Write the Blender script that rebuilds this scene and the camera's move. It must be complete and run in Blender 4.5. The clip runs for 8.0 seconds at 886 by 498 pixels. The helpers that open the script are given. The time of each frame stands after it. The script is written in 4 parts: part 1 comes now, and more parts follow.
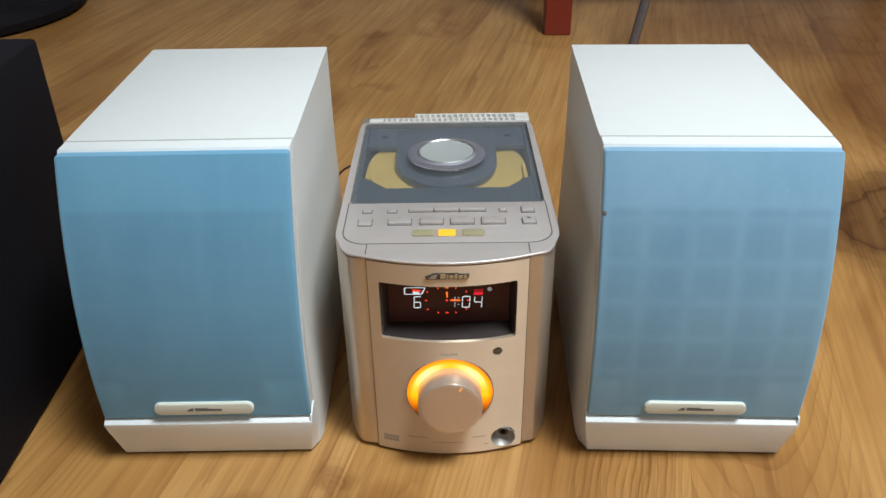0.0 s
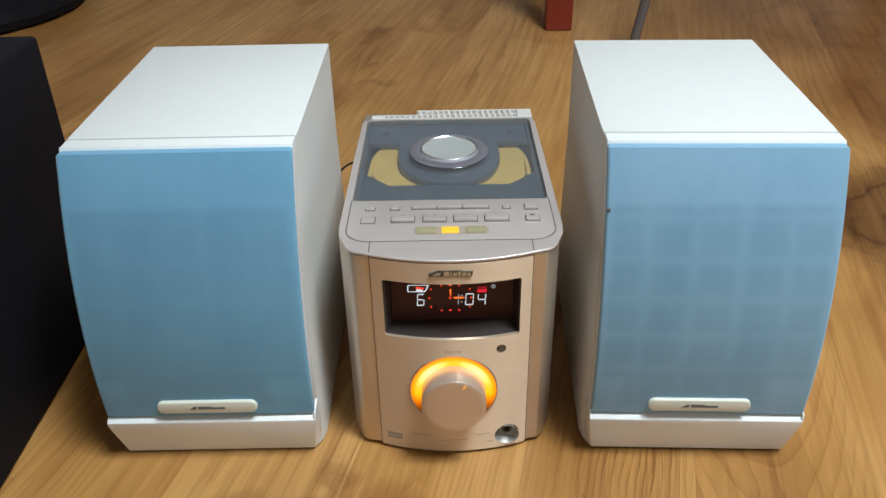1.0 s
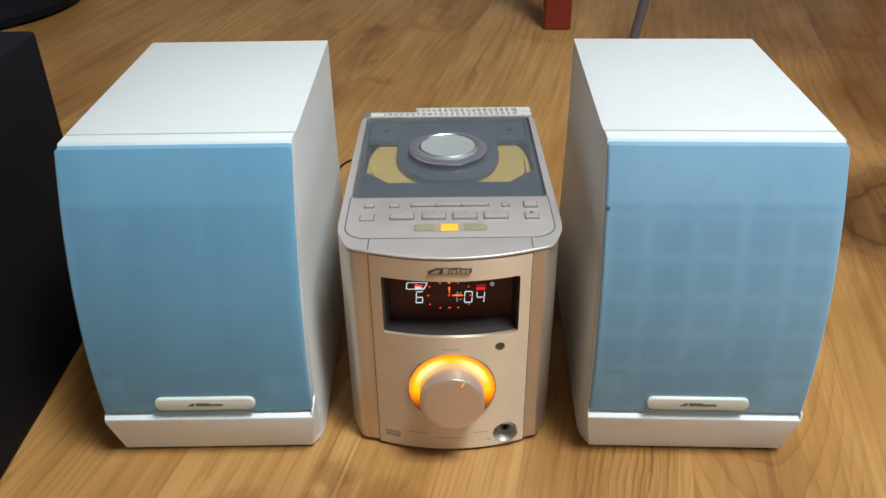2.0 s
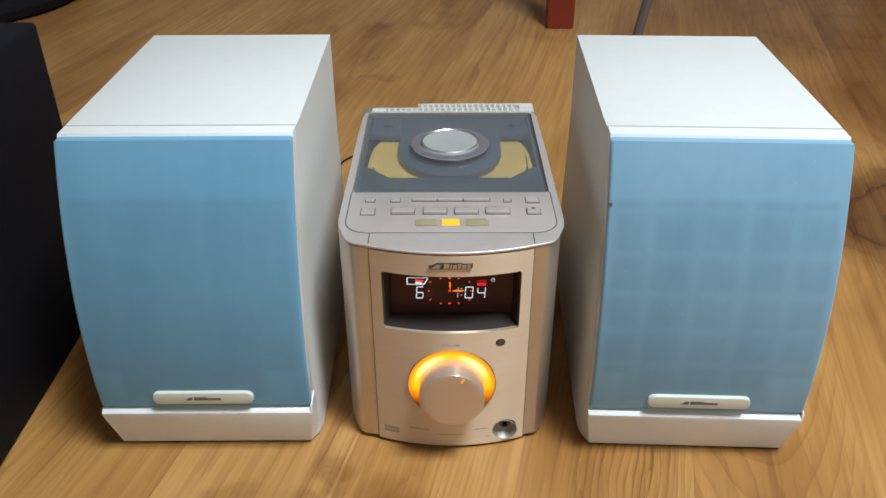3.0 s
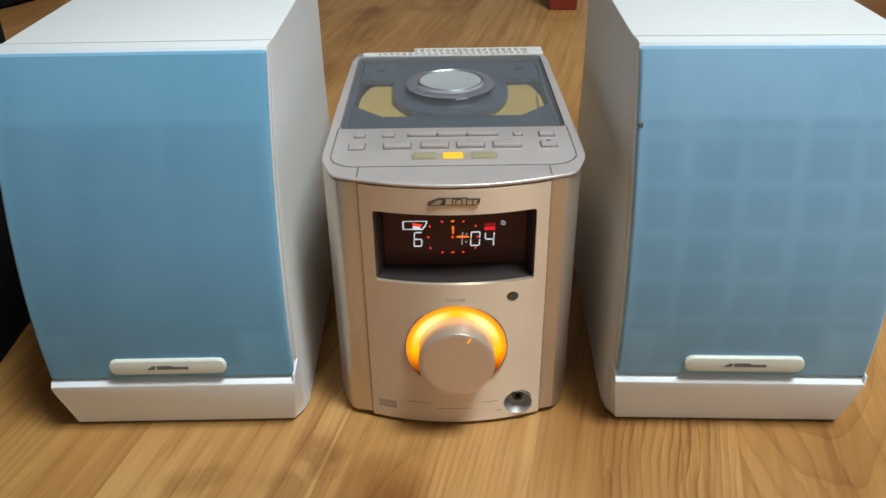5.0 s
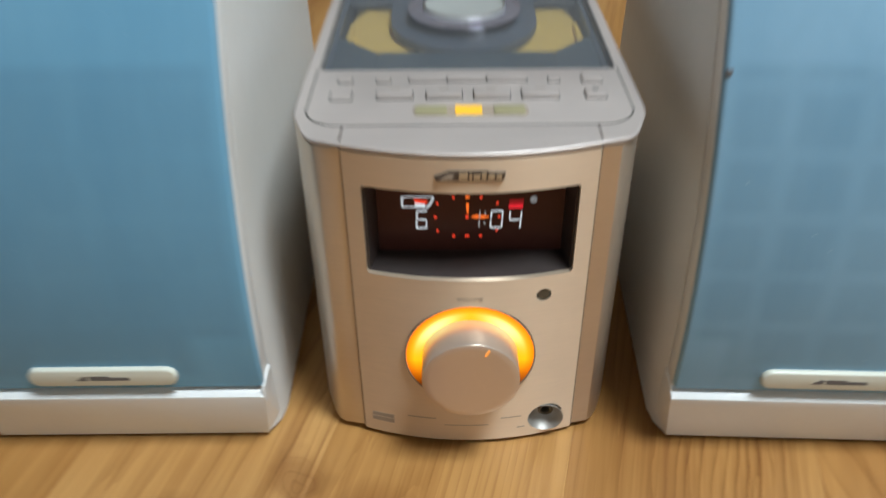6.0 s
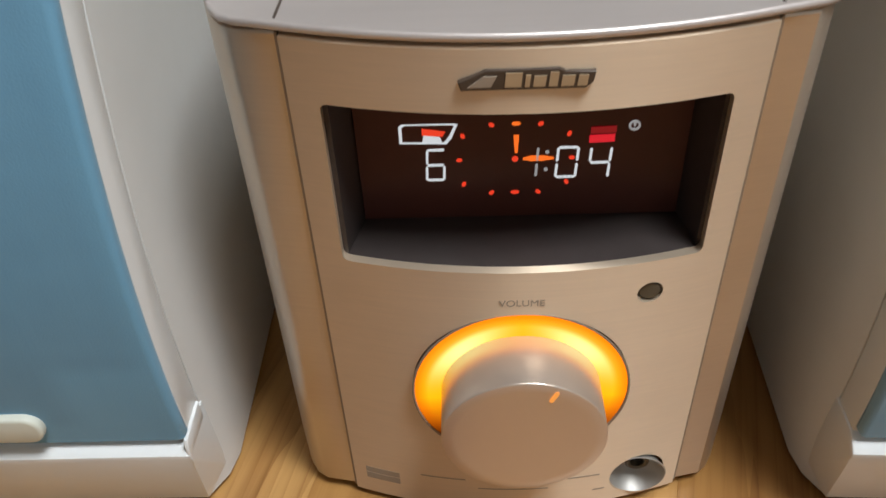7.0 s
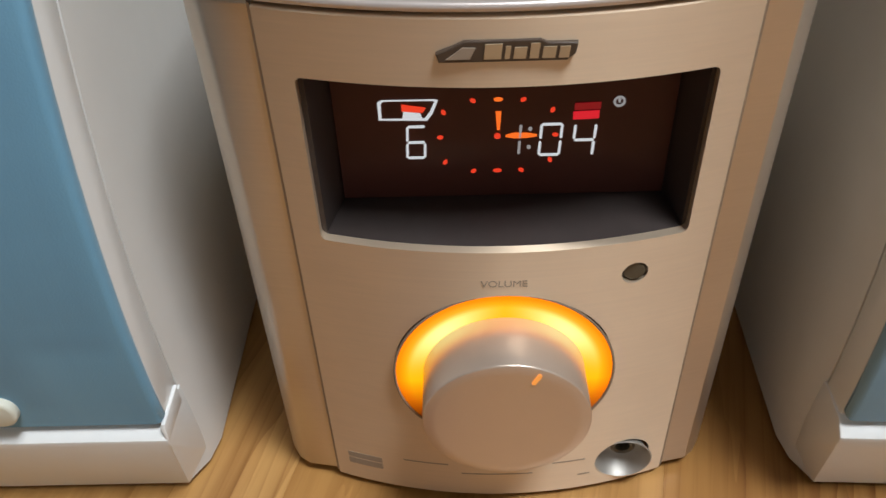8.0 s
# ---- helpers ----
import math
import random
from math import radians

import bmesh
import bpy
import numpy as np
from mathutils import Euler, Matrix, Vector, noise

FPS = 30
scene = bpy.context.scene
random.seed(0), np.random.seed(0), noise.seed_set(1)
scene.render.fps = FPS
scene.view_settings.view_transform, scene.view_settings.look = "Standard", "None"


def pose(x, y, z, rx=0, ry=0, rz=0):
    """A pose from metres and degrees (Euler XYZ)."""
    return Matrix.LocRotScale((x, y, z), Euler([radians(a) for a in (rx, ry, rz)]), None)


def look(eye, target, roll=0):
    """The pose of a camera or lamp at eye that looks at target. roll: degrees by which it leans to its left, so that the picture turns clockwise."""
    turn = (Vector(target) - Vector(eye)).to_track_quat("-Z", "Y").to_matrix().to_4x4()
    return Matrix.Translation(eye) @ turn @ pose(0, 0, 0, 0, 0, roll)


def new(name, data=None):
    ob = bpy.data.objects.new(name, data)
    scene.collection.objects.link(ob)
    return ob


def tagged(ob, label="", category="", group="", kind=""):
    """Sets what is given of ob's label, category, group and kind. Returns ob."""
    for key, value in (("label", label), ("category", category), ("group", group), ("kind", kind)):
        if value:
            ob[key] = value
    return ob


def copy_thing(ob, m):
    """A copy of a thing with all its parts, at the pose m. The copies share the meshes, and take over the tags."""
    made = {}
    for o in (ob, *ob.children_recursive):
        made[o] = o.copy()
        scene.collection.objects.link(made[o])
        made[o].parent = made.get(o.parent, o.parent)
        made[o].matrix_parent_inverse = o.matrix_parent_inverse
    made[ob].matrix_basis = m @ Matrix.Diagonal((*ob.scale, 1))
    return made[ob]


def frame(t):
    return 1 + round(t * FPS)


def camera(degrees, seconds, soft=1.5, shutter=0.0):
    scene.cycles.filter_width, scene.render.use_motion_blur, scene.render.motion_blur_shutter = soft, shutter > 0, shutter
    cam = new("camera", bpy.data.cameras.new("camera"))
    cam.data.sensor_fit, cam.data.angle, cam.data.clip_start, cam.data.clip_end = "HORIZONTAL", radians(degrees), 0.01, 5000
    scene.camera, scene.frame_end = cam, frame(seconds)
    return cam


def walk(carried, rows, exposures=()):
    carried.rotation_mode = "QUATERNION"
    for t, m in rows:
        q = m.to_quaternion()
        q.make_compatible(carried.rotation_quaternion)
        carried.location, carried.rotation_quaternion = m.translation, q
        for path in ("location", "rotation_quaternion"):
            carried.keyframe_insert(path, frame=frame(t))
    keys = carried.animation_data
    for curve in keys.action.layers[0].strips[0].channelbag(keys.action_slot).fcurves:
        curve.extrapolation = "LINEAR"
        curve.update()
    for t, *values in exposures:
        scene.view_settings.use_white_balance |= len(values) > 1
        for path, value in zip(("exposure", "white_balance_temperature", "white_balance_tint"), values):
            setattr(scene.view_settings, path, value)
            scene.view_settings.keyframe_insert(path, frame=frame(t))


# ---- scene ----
cam = camera(57.0, 8.0, 1.5, 0.5)
PATH = [
    (0, (0.019, -0.438, 0.439), (-0.061, 1.271, -0.597), -0.9),
    (0.5, (0.018, -0.437, 0.438), (-0.061, 1.268, -0.604), -0.9),
    (1, (0.017, -0.436, 0.439), (-0.064, 1.268, -0.606), -1.1),
    (1.5, (0.016, -0.436, 0.439), (-0.061, 1.267, -0.608), -1.0),
    (3, (0.015, -0.435, 0.433), (-0.059, 1.268, -0.613), -0.2),
    (3.5, (0.013, -0.422, 0.422), (-0.059, 1.275, -0.634), -0.5),
    (4, (0.015, -0.4, 0.375), (-0.044, 1.311, -0.66), -1.0),
    (4.5, (0.011, -0.397, 0.356), (-0.036, 1.333, -0.647), -0.6),
    (5.8, (0.013, -0.344, 0.35), (-0.116, 1.369, -0.674), -1.5),
    (6, (0.004, -0.284, 0.322), (-0.077, 1.337, -0.848), -0.7),
    (6.2, (0.004, -0.247, 0.287), (-0.068, 1.354, -0.911), -1.1),
    (6.5, (0.002, -0.204, 0.26), (-0.105, 1.366, -0.975), -1.7),
    (7, (-0.005, -0.157, 0.237), (-0.134, 1.38, -1.036), -2.9),
    (7.5, (-0.006, -0.154, 0.231), (-0.125, 1.372, -1.056), -2.9),
    (8, (-0.002, -0.155, 0.232), (-0.116, 1.367, -1.061), -2.5),
]
walk(cam, [(t, look(eye, target, roll)) for t, eye, target, roll in PATH], [(0.0, -0.06, 6250, 9), (3.5, -0.05, 6250, 9), (4.5, -0.12, 6250, 9), (6.0, -0.12, 6200, 8), (6.5, -0.25, 6280, 10), (7.0, -0.29, 6520, 13), (8.0, -0.31, 6580, 14)])

# ---- light ----
world = bpy.data.worlds.new("room_air")
scene.world = world
world.use_nodes = True
world.node_tree.nodes["Background"].inputs[0].default_value = (1.0, 0.95, 0.88, 1)
world.node_tree.nodes["Background"].inputs[1].default_value = 0.05
LAMP = (0.70, -0.50, 2.30)
lamp = bpy.data.lights.new("ceiling_lamp", "AREA")
lamp.shape, lamp.size, lamp.size_y, lamp.energy, lamp.color = "RECTANGLE", 0.62, 0.62, 69.0, (0.93, 1.0, 1.02)
new("ceiling_lamp", lamp).matrix_world = look(LAMP, (LAMP[0], LAMP[1], 0))


# ---- materials ----
def shader(name, colour=(0.8, 0.8, 0.8), rough=0.5, metal=0.0, **extra):
    """A node material; returns it with its nodes, links and principled node."""
    m = bpy.data.materials.new(name)
    m.use_nodes = True
    n, l = m.node_tree.nodes, m.node_tree.links
    b = n["Principled BSDF"]
    b.inputs["Base Color"].default_value = (*colour, 1)
    b.inputs["Roughness"].default_value = rough
    b.inputs["Metallic"].default_value = metal
    for key, value in extra.items():
        b.inputs[key.replace("_", " ")].default_value = value
    return m, n, l, b


def coords(n, l, scale=(1, 1, 1)):
    tc, mp = n.new("ShaderNodeTexCoord"), n.new("ShaderNodeMapping")
    mp.inputs["Scale"].default_value = scale
    l.new(tc.outputs["Object"], mp.inputs["Vector"])
    return mp.outputs["Vector"]


def noise_node(n, l, vec, scale, detail=4.0, rough=0.55, distort=0.0):
    t = n.new("ShaderNodeTexNoise")
    t.inputs["Scale"].default_value, t.inputs["Detail"].default_value = scale, detail
    t.inputs["Roughness"].default_value, t.inputs["Distortion"].default_value = rough, distort
    l.new(vec, t.inputs["Vector"])
    return t.outputs["Fac"]


def ramp(n, l, fac, *stops):
    r = n.new("ShaderNodeValToRGB")
    e = r.color_ramp.elements
    while len(e) < len(stops):
        e.new(0.5)
    for el, (p, c) in zip(e, stops):
        el.position, el.color = p, (*c, 1)
    l.new(fac, r.inputs["Fac"])
    return r.outputs["Color"]


def mixed(n, l, kind, fac, a, b):
    m = n.new("ShaderNodeMix")
    m.data_type, m.blend_type = "RGBA", kind
    for sock, v in ((m.inputs[0], fac), (m.inputs[6], a), (m.inputs[7], b)):
        if hasattr(v, "is_linked"):
            l.new(v, sock)
        elif isinstance(v, tuple):
            sock.default_value = (*v, 1)
        else:
            sock.default_value = v
    return m.outputs[2]


def bumped(n, l, b, height, strength, distance=0.001):
    bp = n.new("ShaderNodeBump")
    bp.inputs["Strength"].default_value, bp.inputs["Distance"].default_value = strength, distance
    l.new(height, bp.inputs["Height"])
    l.new(bp.outputs["Normal"], b.inputs["Normal"])


def maths(n, l, op, *args):
    m = n.new("ShaderNodeMath")
    m.operation = op
    for sock, v in zip(m.inputs, args):
        if hasattr(v, "is_linked"):
            l.new(v, sock)
        else:
            sock.default_value = v
    return m.outputs[0]


def plain(name, colour, rough=0.5, metal=0.0, spread=0.06, scale=40.0, bump=0.0, **extra):
    """A material with a slight two-scale variation of tone and gloss."""
    m, n, l, b = shader(name, colour, rough, metal, **extra)
    v = coords(n, l)
    big, small = noise_node(n, l, v, scale * 0.2, 3), noise_node(n, l, v, scale * 5, 3)
    both = maths(n, l, "MULTIPLY_ADD", small, 0.4, maths(n, l, "MULTIPLY", big, 0.6))
    lo, hi = (tuple(max(0.0, c * (1 + k * spread)) for c in colour) for k in (-1, 1))
    l.new(ramp(n, l, both, (0.3, lo), (0.7, hi)), b.inputs["Base Color"])
    l.new(maths(n, l, "MULTIPLY_ADD", big, 0.16, rough - 0.08), b.inputs["Roughness"])
    if bump:
        bumped(n, l, b, small, bump, 0.0004)
    return m


def glowing(name, colour, strength):
    m, n, l, b = shader(name, (0.02, 0.02, 0.02), 0.5)
    b.inputs["Emission Color"].default_value, b.inputs["Emission Strength"].default_value = (*colour, 1), strength
    return m


def wood_floor_material():
    """Honey-coloured board with straight grain, broad arched figure and a few knots; grain runs along y."""
    m, n, l, b = shader("honey_wood", (0.5, 0.27, 0.1), 0.34)
    tc, info = n.new("ShaderNodeTexCoord"), n.new("ShaderNodeObjectInfo")
    off, add = n.new("ShaderNodeCombineXYZ"), n.new("ShaderNodeVectorMath")
    for k, amount in enumerate((17.0, 31.0, 5.0)):
        l.new(maths(n, l, "MULTIPLY", info.outputs["Random"], amount), off.inputs[k])
    l.new(tc.outputs["Object"], add.inputs[0])
    l.new(off.outputs[0], add.inputs[1])

    def stretched(sx, sy):
        mp = n.new("ShaderNodeMapping")
        mp.inputs["Scale"].default_value = (sx, sy, 1)
        l.new(add.outputs[0], mp.inputs["Vector"])
        return mp.outputs["Vector"]

    sep = n.new("ShaderNodeSeparateXYZ")
    l.new(add.outputs[0], sep.inputs[0])
    swirl = noise_node(n, l, stretched(5.0, 1.15), 1.0, 2.0, 0.4, 0.35)
    reach = maths(n, l, "MULTIPLY_ADD", info.outputs["Random"], 16.0, 6.0)
    phase = maths(n, l, "MULTIPLY_ADD", sep.outputs["X"], 60.0, maths(n, l, "MULTIPLY", swirl, reach))
    wobble = noise_node(n, l, stretched(38, 3), 1.0, 4)
    rings = maths(n, l, "FRACT", maths(n, l, "MULTIPLY_ADD", wobble, 2.2, phase))
    rings = maths(n, l, "POWER", rings, 3.5)
    cloud = noise_node(n, l, stretched(6, 2.2), 1.0, 4)
    faint = noise_node(n, l, stretched(14, 2.5), 1.0, 3)
    rings = maths(n, l, "MULTIPLY", rings, ramp(n, l, faint, (0.40, (0.03, 0.03, 0.03)), (0.70, (0.75, 0.75, 0.75))))
    drift = noise_node(n, l, stretched(9, 1.2), 1.0, 3)
    fine = maths(n, l, "FRACT", maths(n, l, "MULTIPLY_ADD", sep.outputs["X"], 210.0, maths(n, l, "MULTIPLY", drift, 9.0)))
    where = noise_node(n, l, stretched(11, 1.4), 1.0, 2)
    broken = noise_node(n, l, stretched(60, 14), 1.0, 3)
    fine = maths(n, l, "MULTIPLY", maths(n, l, "POWER", fine, 4.0), ramp(n, l, where, (0.45, (0, 0, 0)), (0.60, (0.8, 0.8, 0.8))))
    fine = maths(n, l, "MULTIPLY", fine, ramp(n, l, broken, (0.35, (0.2, 0.2, 0.2)), (0.6, (1, 1, 1))))
    # two boards of marked figure: one with close straight grain, its neighbour with open arches
    geo, turned = n.new("ShaderNodeNewGeometry"), n.new("ShaderNodeMapping")
    turned.inputs["Rotation"].default_value = (0, 0, radians(11))
    l.new(geo.outputs["Position"], turned.inputs["Vector"])
    axes = n.new("ShaderNodeSeparateXYZ")
    l.new(turned.outputs[0], axes.inputs[0])
    u, w = axes.outputs["X"], axes.outputs["Y"]

    def between(v, lo, hi, soft):
        rise = n.new("ShaderNodeMapRange")
        fall = n.new("ShaderNodeMapRange")
        for node, ends in ((rise, (lo - soft, lo + soft, 0.0, 1.0)), (fall, (hi - soft, hi + soft, 1.0, 0.0))):
            for sock, q in zip(node.inputs[1:5], ends):
                sock.default_value = q
            l.new(v, node.inputs[0])
        return maths(n, l, "MULTIPLY", rise.outputs[0], fall.outputs[0])

    wander = noise_node(n, l, stretched(20, 6), 1.0, 3)
    comb = maths(n, l, "FRACT", maths(n, l, "MULTIPLY_ADD", u, 205.0, maths(n, l, "MULTIPLY", wander, 5.0)))
    comb = maths(n, l, "MULTIPLY", maths(n, l, "POWER", comb, 3.0), between(u, 0.095, 0.1715, 0.012))
    comb = maths(n, l, "MULTIPLY", comb, ramp(n, l, broken, (0.30, (0.35, 0.35, 0.35)), (0.6, (1, 1, 1))))
    off_axis = maths(n, l, "ADD", u, -0.222)
    arch = maths(n, l, "MULTIPLY_ADD", maths(n, l, "MULTIPLY", off_axis, off_axis), -33.0, w)
    arch = maths(n, l, "FRACT", maths(n, l, "MULTIPLY_ADD", arch, -26.0, maths(n, l, "MULTIPLY", wander, 1.6)))
    arch = maths(n, l, "MULTIPLY", maths(n, l, "POWER", arch, 5.0), between(u, 0.176, 0.292, 0.006))
    arch = maths(n, l, "MULTIPLY", arch, between(w, -0.35, 0.22, 0.08))
    marked = maths(n, l, "MINIMUM", maths(n, l, "MULTIPLY_ADD", arch, 0.45, comb), 1.0)
    streak = noise_node(n, l, stretched(130, 3.5), 1.0, 4, 0.6)
    pores = noise_node(n, l, stretched(800, 26), 1.0, 2)
    base = ramp(n, l, cloud, (0.34, (0.335, 0.160, 0.046)), (0.50, (0.430, 0.222, 0.067)), (0.66, (0.53, 0.295, 0.103)))
    base = mixed(n, l, "MULTIPLY", rings, base, (0.54, 0.43, 0.31))
    base = mixed(n, l, "MULTIPLY", fine, base, (0.58, 0.46, 0.33))
    base = mixed(n, l, "MULTIPLY", marked, base, (0.52, 0.40, 0.27))
    base = mixed(n, l, "MULTIPLY", ramp(n, l, streak, (0.42, (0, 0, 0)), (0.70, (0.60, 0.60, 0.60))), base, (0.60, 0.48, 0.36))
    base = mixed(n, l, "MULTIPLY", ramp(n, l, pores, (0.55, (0, 0, 0)), (0.8, (0.22, 0.22, 0.22))), base, (0.5, 0.38, 0.28))
    patch = noise_node(n, l, stretched(4.0, 2.4), 1.0, 3, 0.5, 1.2)
    base = mixed(n, l, "MULTIPLY", ramp(n, l, patch, (0.60, (0, 0, 0)), (0.72, (0.8, 0.8, 0.8))), base, (0.52, 0.38, 0.27))
    place, shift = n.new("ShaderNodeNewGeometry"), n.new("ShaderNodeVectorMath")
    ripple = n.new("ShaderNodeTexNoise")
    ripple.inputs["Scale"].default_value, ripple.inputs["Detail"].default_value = 14.0, 3.0
    l.new(place.outputs["Position"], ripple.inputs["Vector"])
    shift.operation = "MULTIPLY_ADD"
    l.new(ripple.outputs["Color"], shift.inputs[0])
    shift.inputs[1].default_value = (0.09, 0.12, 0.0)
    l.new(place.outputs["Position"], shift.inputs[2])
    # heartwood: dark figure round the knots, with rings towards its rim; the last two broad patches paint far shade
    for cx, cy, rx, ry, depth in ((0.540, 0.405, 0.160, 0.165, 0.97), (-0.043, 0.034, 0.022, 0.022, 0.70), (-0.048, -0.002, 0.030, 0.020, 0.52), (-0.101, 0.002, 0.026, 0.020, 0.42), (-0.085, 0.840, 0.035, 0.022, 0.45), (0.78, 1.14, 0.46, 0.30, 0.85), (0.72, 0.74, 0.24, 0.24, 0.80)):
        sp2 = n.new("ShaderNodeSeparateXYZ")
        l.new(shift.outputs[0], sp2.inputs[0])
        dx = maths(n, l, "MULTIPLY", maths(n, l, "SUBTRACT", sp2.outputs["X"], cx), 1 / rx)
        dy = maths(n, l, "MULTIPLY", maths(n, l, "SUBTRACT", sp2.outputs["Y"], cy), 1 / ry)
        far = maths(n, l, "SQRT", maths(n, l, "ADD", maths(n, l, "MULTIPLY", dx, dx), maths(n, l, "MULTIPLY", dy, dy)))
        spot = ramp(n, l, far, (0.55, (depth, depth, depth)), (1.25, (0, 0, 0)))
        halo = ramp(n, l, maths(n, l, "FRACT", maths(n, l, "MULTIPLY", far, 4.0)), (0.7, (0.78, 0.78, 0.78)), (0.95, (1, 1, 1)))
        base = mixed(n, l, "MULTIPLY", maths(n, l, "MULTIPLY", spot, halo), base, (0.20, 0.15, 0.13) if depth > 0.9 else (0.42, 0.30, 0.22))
    tone = ramp(n, l, info.outputs["Random"], (0.0, (0.97, 0.965, 0.96)), (1.0, (1.03, 1.03, 1.03)))
    base = mixed(n, l, "MULTIPLY", 1.0, base, tone)
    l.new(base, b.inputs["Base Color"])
    l.new(maths(n, l, "MULTIPLY_ADD", streak, 0.18, 0.27), b.inputs["Roughness"])
    bumped(n, l, b, streak, 0.12, 0.0004)
    return m


def grille_material(name, edge, middle, lattice, specks, struts):
    """Pale blue cloth; the openings of the moulded lattice behind it show through as faint darker squares."""
    m, n, l, b = shader(name, edge, 0.75)
    tc, sep = n.new("ShaderNodeTexCoord"), n.new("ShaderNodeSeparateXYZ")
    l.new(tc.outputs["Object"], sep.inputs[0])
    x, z = sep.outputs["X"], sep.outputs["Z"]

    def band(v, cell, shift, lo, hi):
        f = maths(n, l, "FRACT", maths(n, l, "MULTIPLY_ADD", v, 1 / cell, shift))
        d = maths(n, l, "ABSOLUTE", maths(n, l, "SUBTRACT", f, 0.5))
        mr = n.new("ShaderNodeMapRange")
        mr.interpolation_type = "SMOOTHSTEP"
        for s, q in zip(mr.inputs[1:5], (lo, hi, 1.0, 0.0)):
            s.default_value = q
        l.new(d, mr.inputs[0])
        return mr.outputs[0]

    def window(v, centre, half, soft):
        d = maths(n, l, "ABSOLUTE", maths(n, l, "SUBTRACT", v, centre))
        mr = n.new("ShaderNodeMapRange")
        mr.interpolation_type = "SMOOTHSTEP"
        for s, q in zip(mr.inputs[1:5], (half - soft, half + soft, 1.0, 0.0)):
            s.default_value = q
        l.new(d, mr.inputs[0])
        return mr.outputs[0]

    cells = maths(n, l, "MULTIPLY", band(x, 0.0297, 0.5455, 0.26, 0.50), band(z, 0.0263, 0.776, 0.26, 0.50))
    inside = maths(n, l, "MULTIPLY", window(x, 0.0, 0.0690, 0.005), window(z, 0.125, 0.072, 0.0035))
    low = window(z, 0.055, 0.022, 0.004)
    corner = maths(n, l, "MULTIPLY", low, maths(n, l, "SUBTRACT", 1.0, window(x, -0.004, 0.048, 0.005)))
    inside = maths(n, l, "MULTIPLY", inside, maths(n, l, "SUBTRACT", 1.0, corner))
    shade = maths(n, l, "MULTIPLY", inside, maths(n, l, "MULTIPLY_ADD", cells, lattice, 1.0 - lattice))
    zigzag = maths(n, l, "MULTIPLY", maths(n, l, "ABSOLUTE", maths(n, l, "SUBTRACT", maths(n, l, "FRACT", maths(n, l, "MULTIPLY_ADD", x, 27.0, 0.5)), 0.5)), 0.050)
    strut = window(maths(n, l, "ADD", z, zigzag), 0.2225, 0.0045, 0.004)
    strut = maths(n, l, "MULTIPLY", maths(n, l, "MULTIPLY", strut, window(z, 0.211, 0.011, 0.003)), window(x, 0.0, 0.060, 0.006))
    shade = maths(n, l, "MULTIPLY_ADD", strut, struts, shade)
    v = coords(n, l)
    cloud = noise_node(n, l, v, 30, 3)
    shade = maths(n, l, "MULTIPLY", shade, maths(n, l, "MULTIPLY_ADD", cloud, 0.7, 0.65))
    colour = mixed(n, l, "MIX", shade, edge, middle)
    wash = noise_node(n, l, coords(n, l, (26, 1, 12)), 1.0, 3)
    colour = mixed(n, l, "MULTIPLY", ramp(n, l, wash, (0.40, (0, 0, 0)), (0.66, (0.8, 0.8, 0.8))), colour, (0.84, 0.90, 0.93))
    weave = noise_node(n, l, coords(n, l, (1600, 1, 1600)), 1.0, 1)
    thread = noise_node(n, l, coords(n, l, (900, 1, 30)), 1.0, 2)
    colour = mixed(n, l, "MULTIPLY", maths(n, l, "MULTIPLY", thread, 0.25), colour, (0.75, 0.8, 0.85))
    dust = n.new("ShaderNodeTexVoronoi")
    dust.inputs["Scale"].default_value = 95
    l.new(tc.outputs["Object"], dust.inputs["Vector"])
    speck = ramp(n, l, dust.outputs["Distance"], (0.022, (specks, specks, specks)), (0.05, (0, 0, 0)))
    colour = mixed(n, l, "MIX", speck, colour, (0.5, 0.62, 0.68))
    l.new(colour, b.inputs["Base Color"])
    b.inputs["Sheen Weight"].default_value = 0.25
    bumped(n, l, b, weave, 0.25, 0.0003)
    return m


def brushed_metal(name, colour, rough, metal, spread=0.0):
    """Satin silver with fine sideways brushing."""
    m, n, l, b = shader(name, colour, rough, metal, Anisotropic=spread, Anisotropic_Rotation=0.25)
    brush = noise_node(n, l, coords(n, l, (14, 300, 1500)), 1.0, 3)
    blotch = noise_node(n, l, coords(n, l), 35, 3)
    lo, hi = tuple(c * 0.955 for c in colour), tuple(min(1, c * 1.03) for c in colour)
    l.new(ramp(n, l, maths(n, l, "MULTIPLY_ADD", blotch, 0.5, maths(n, l, "MULTIPLY", brush, 0.5)), (0.35, lo), (0.65, hi)), b.inputs["Base Color"])
    l.new(maths(n, l, "MULTIPLY_ADD", brush, 0.16, rough - 0.08), b.inputs["Roughness"])
    bumped(n, l, b, brush, 0.03, 0.0002)
    return m


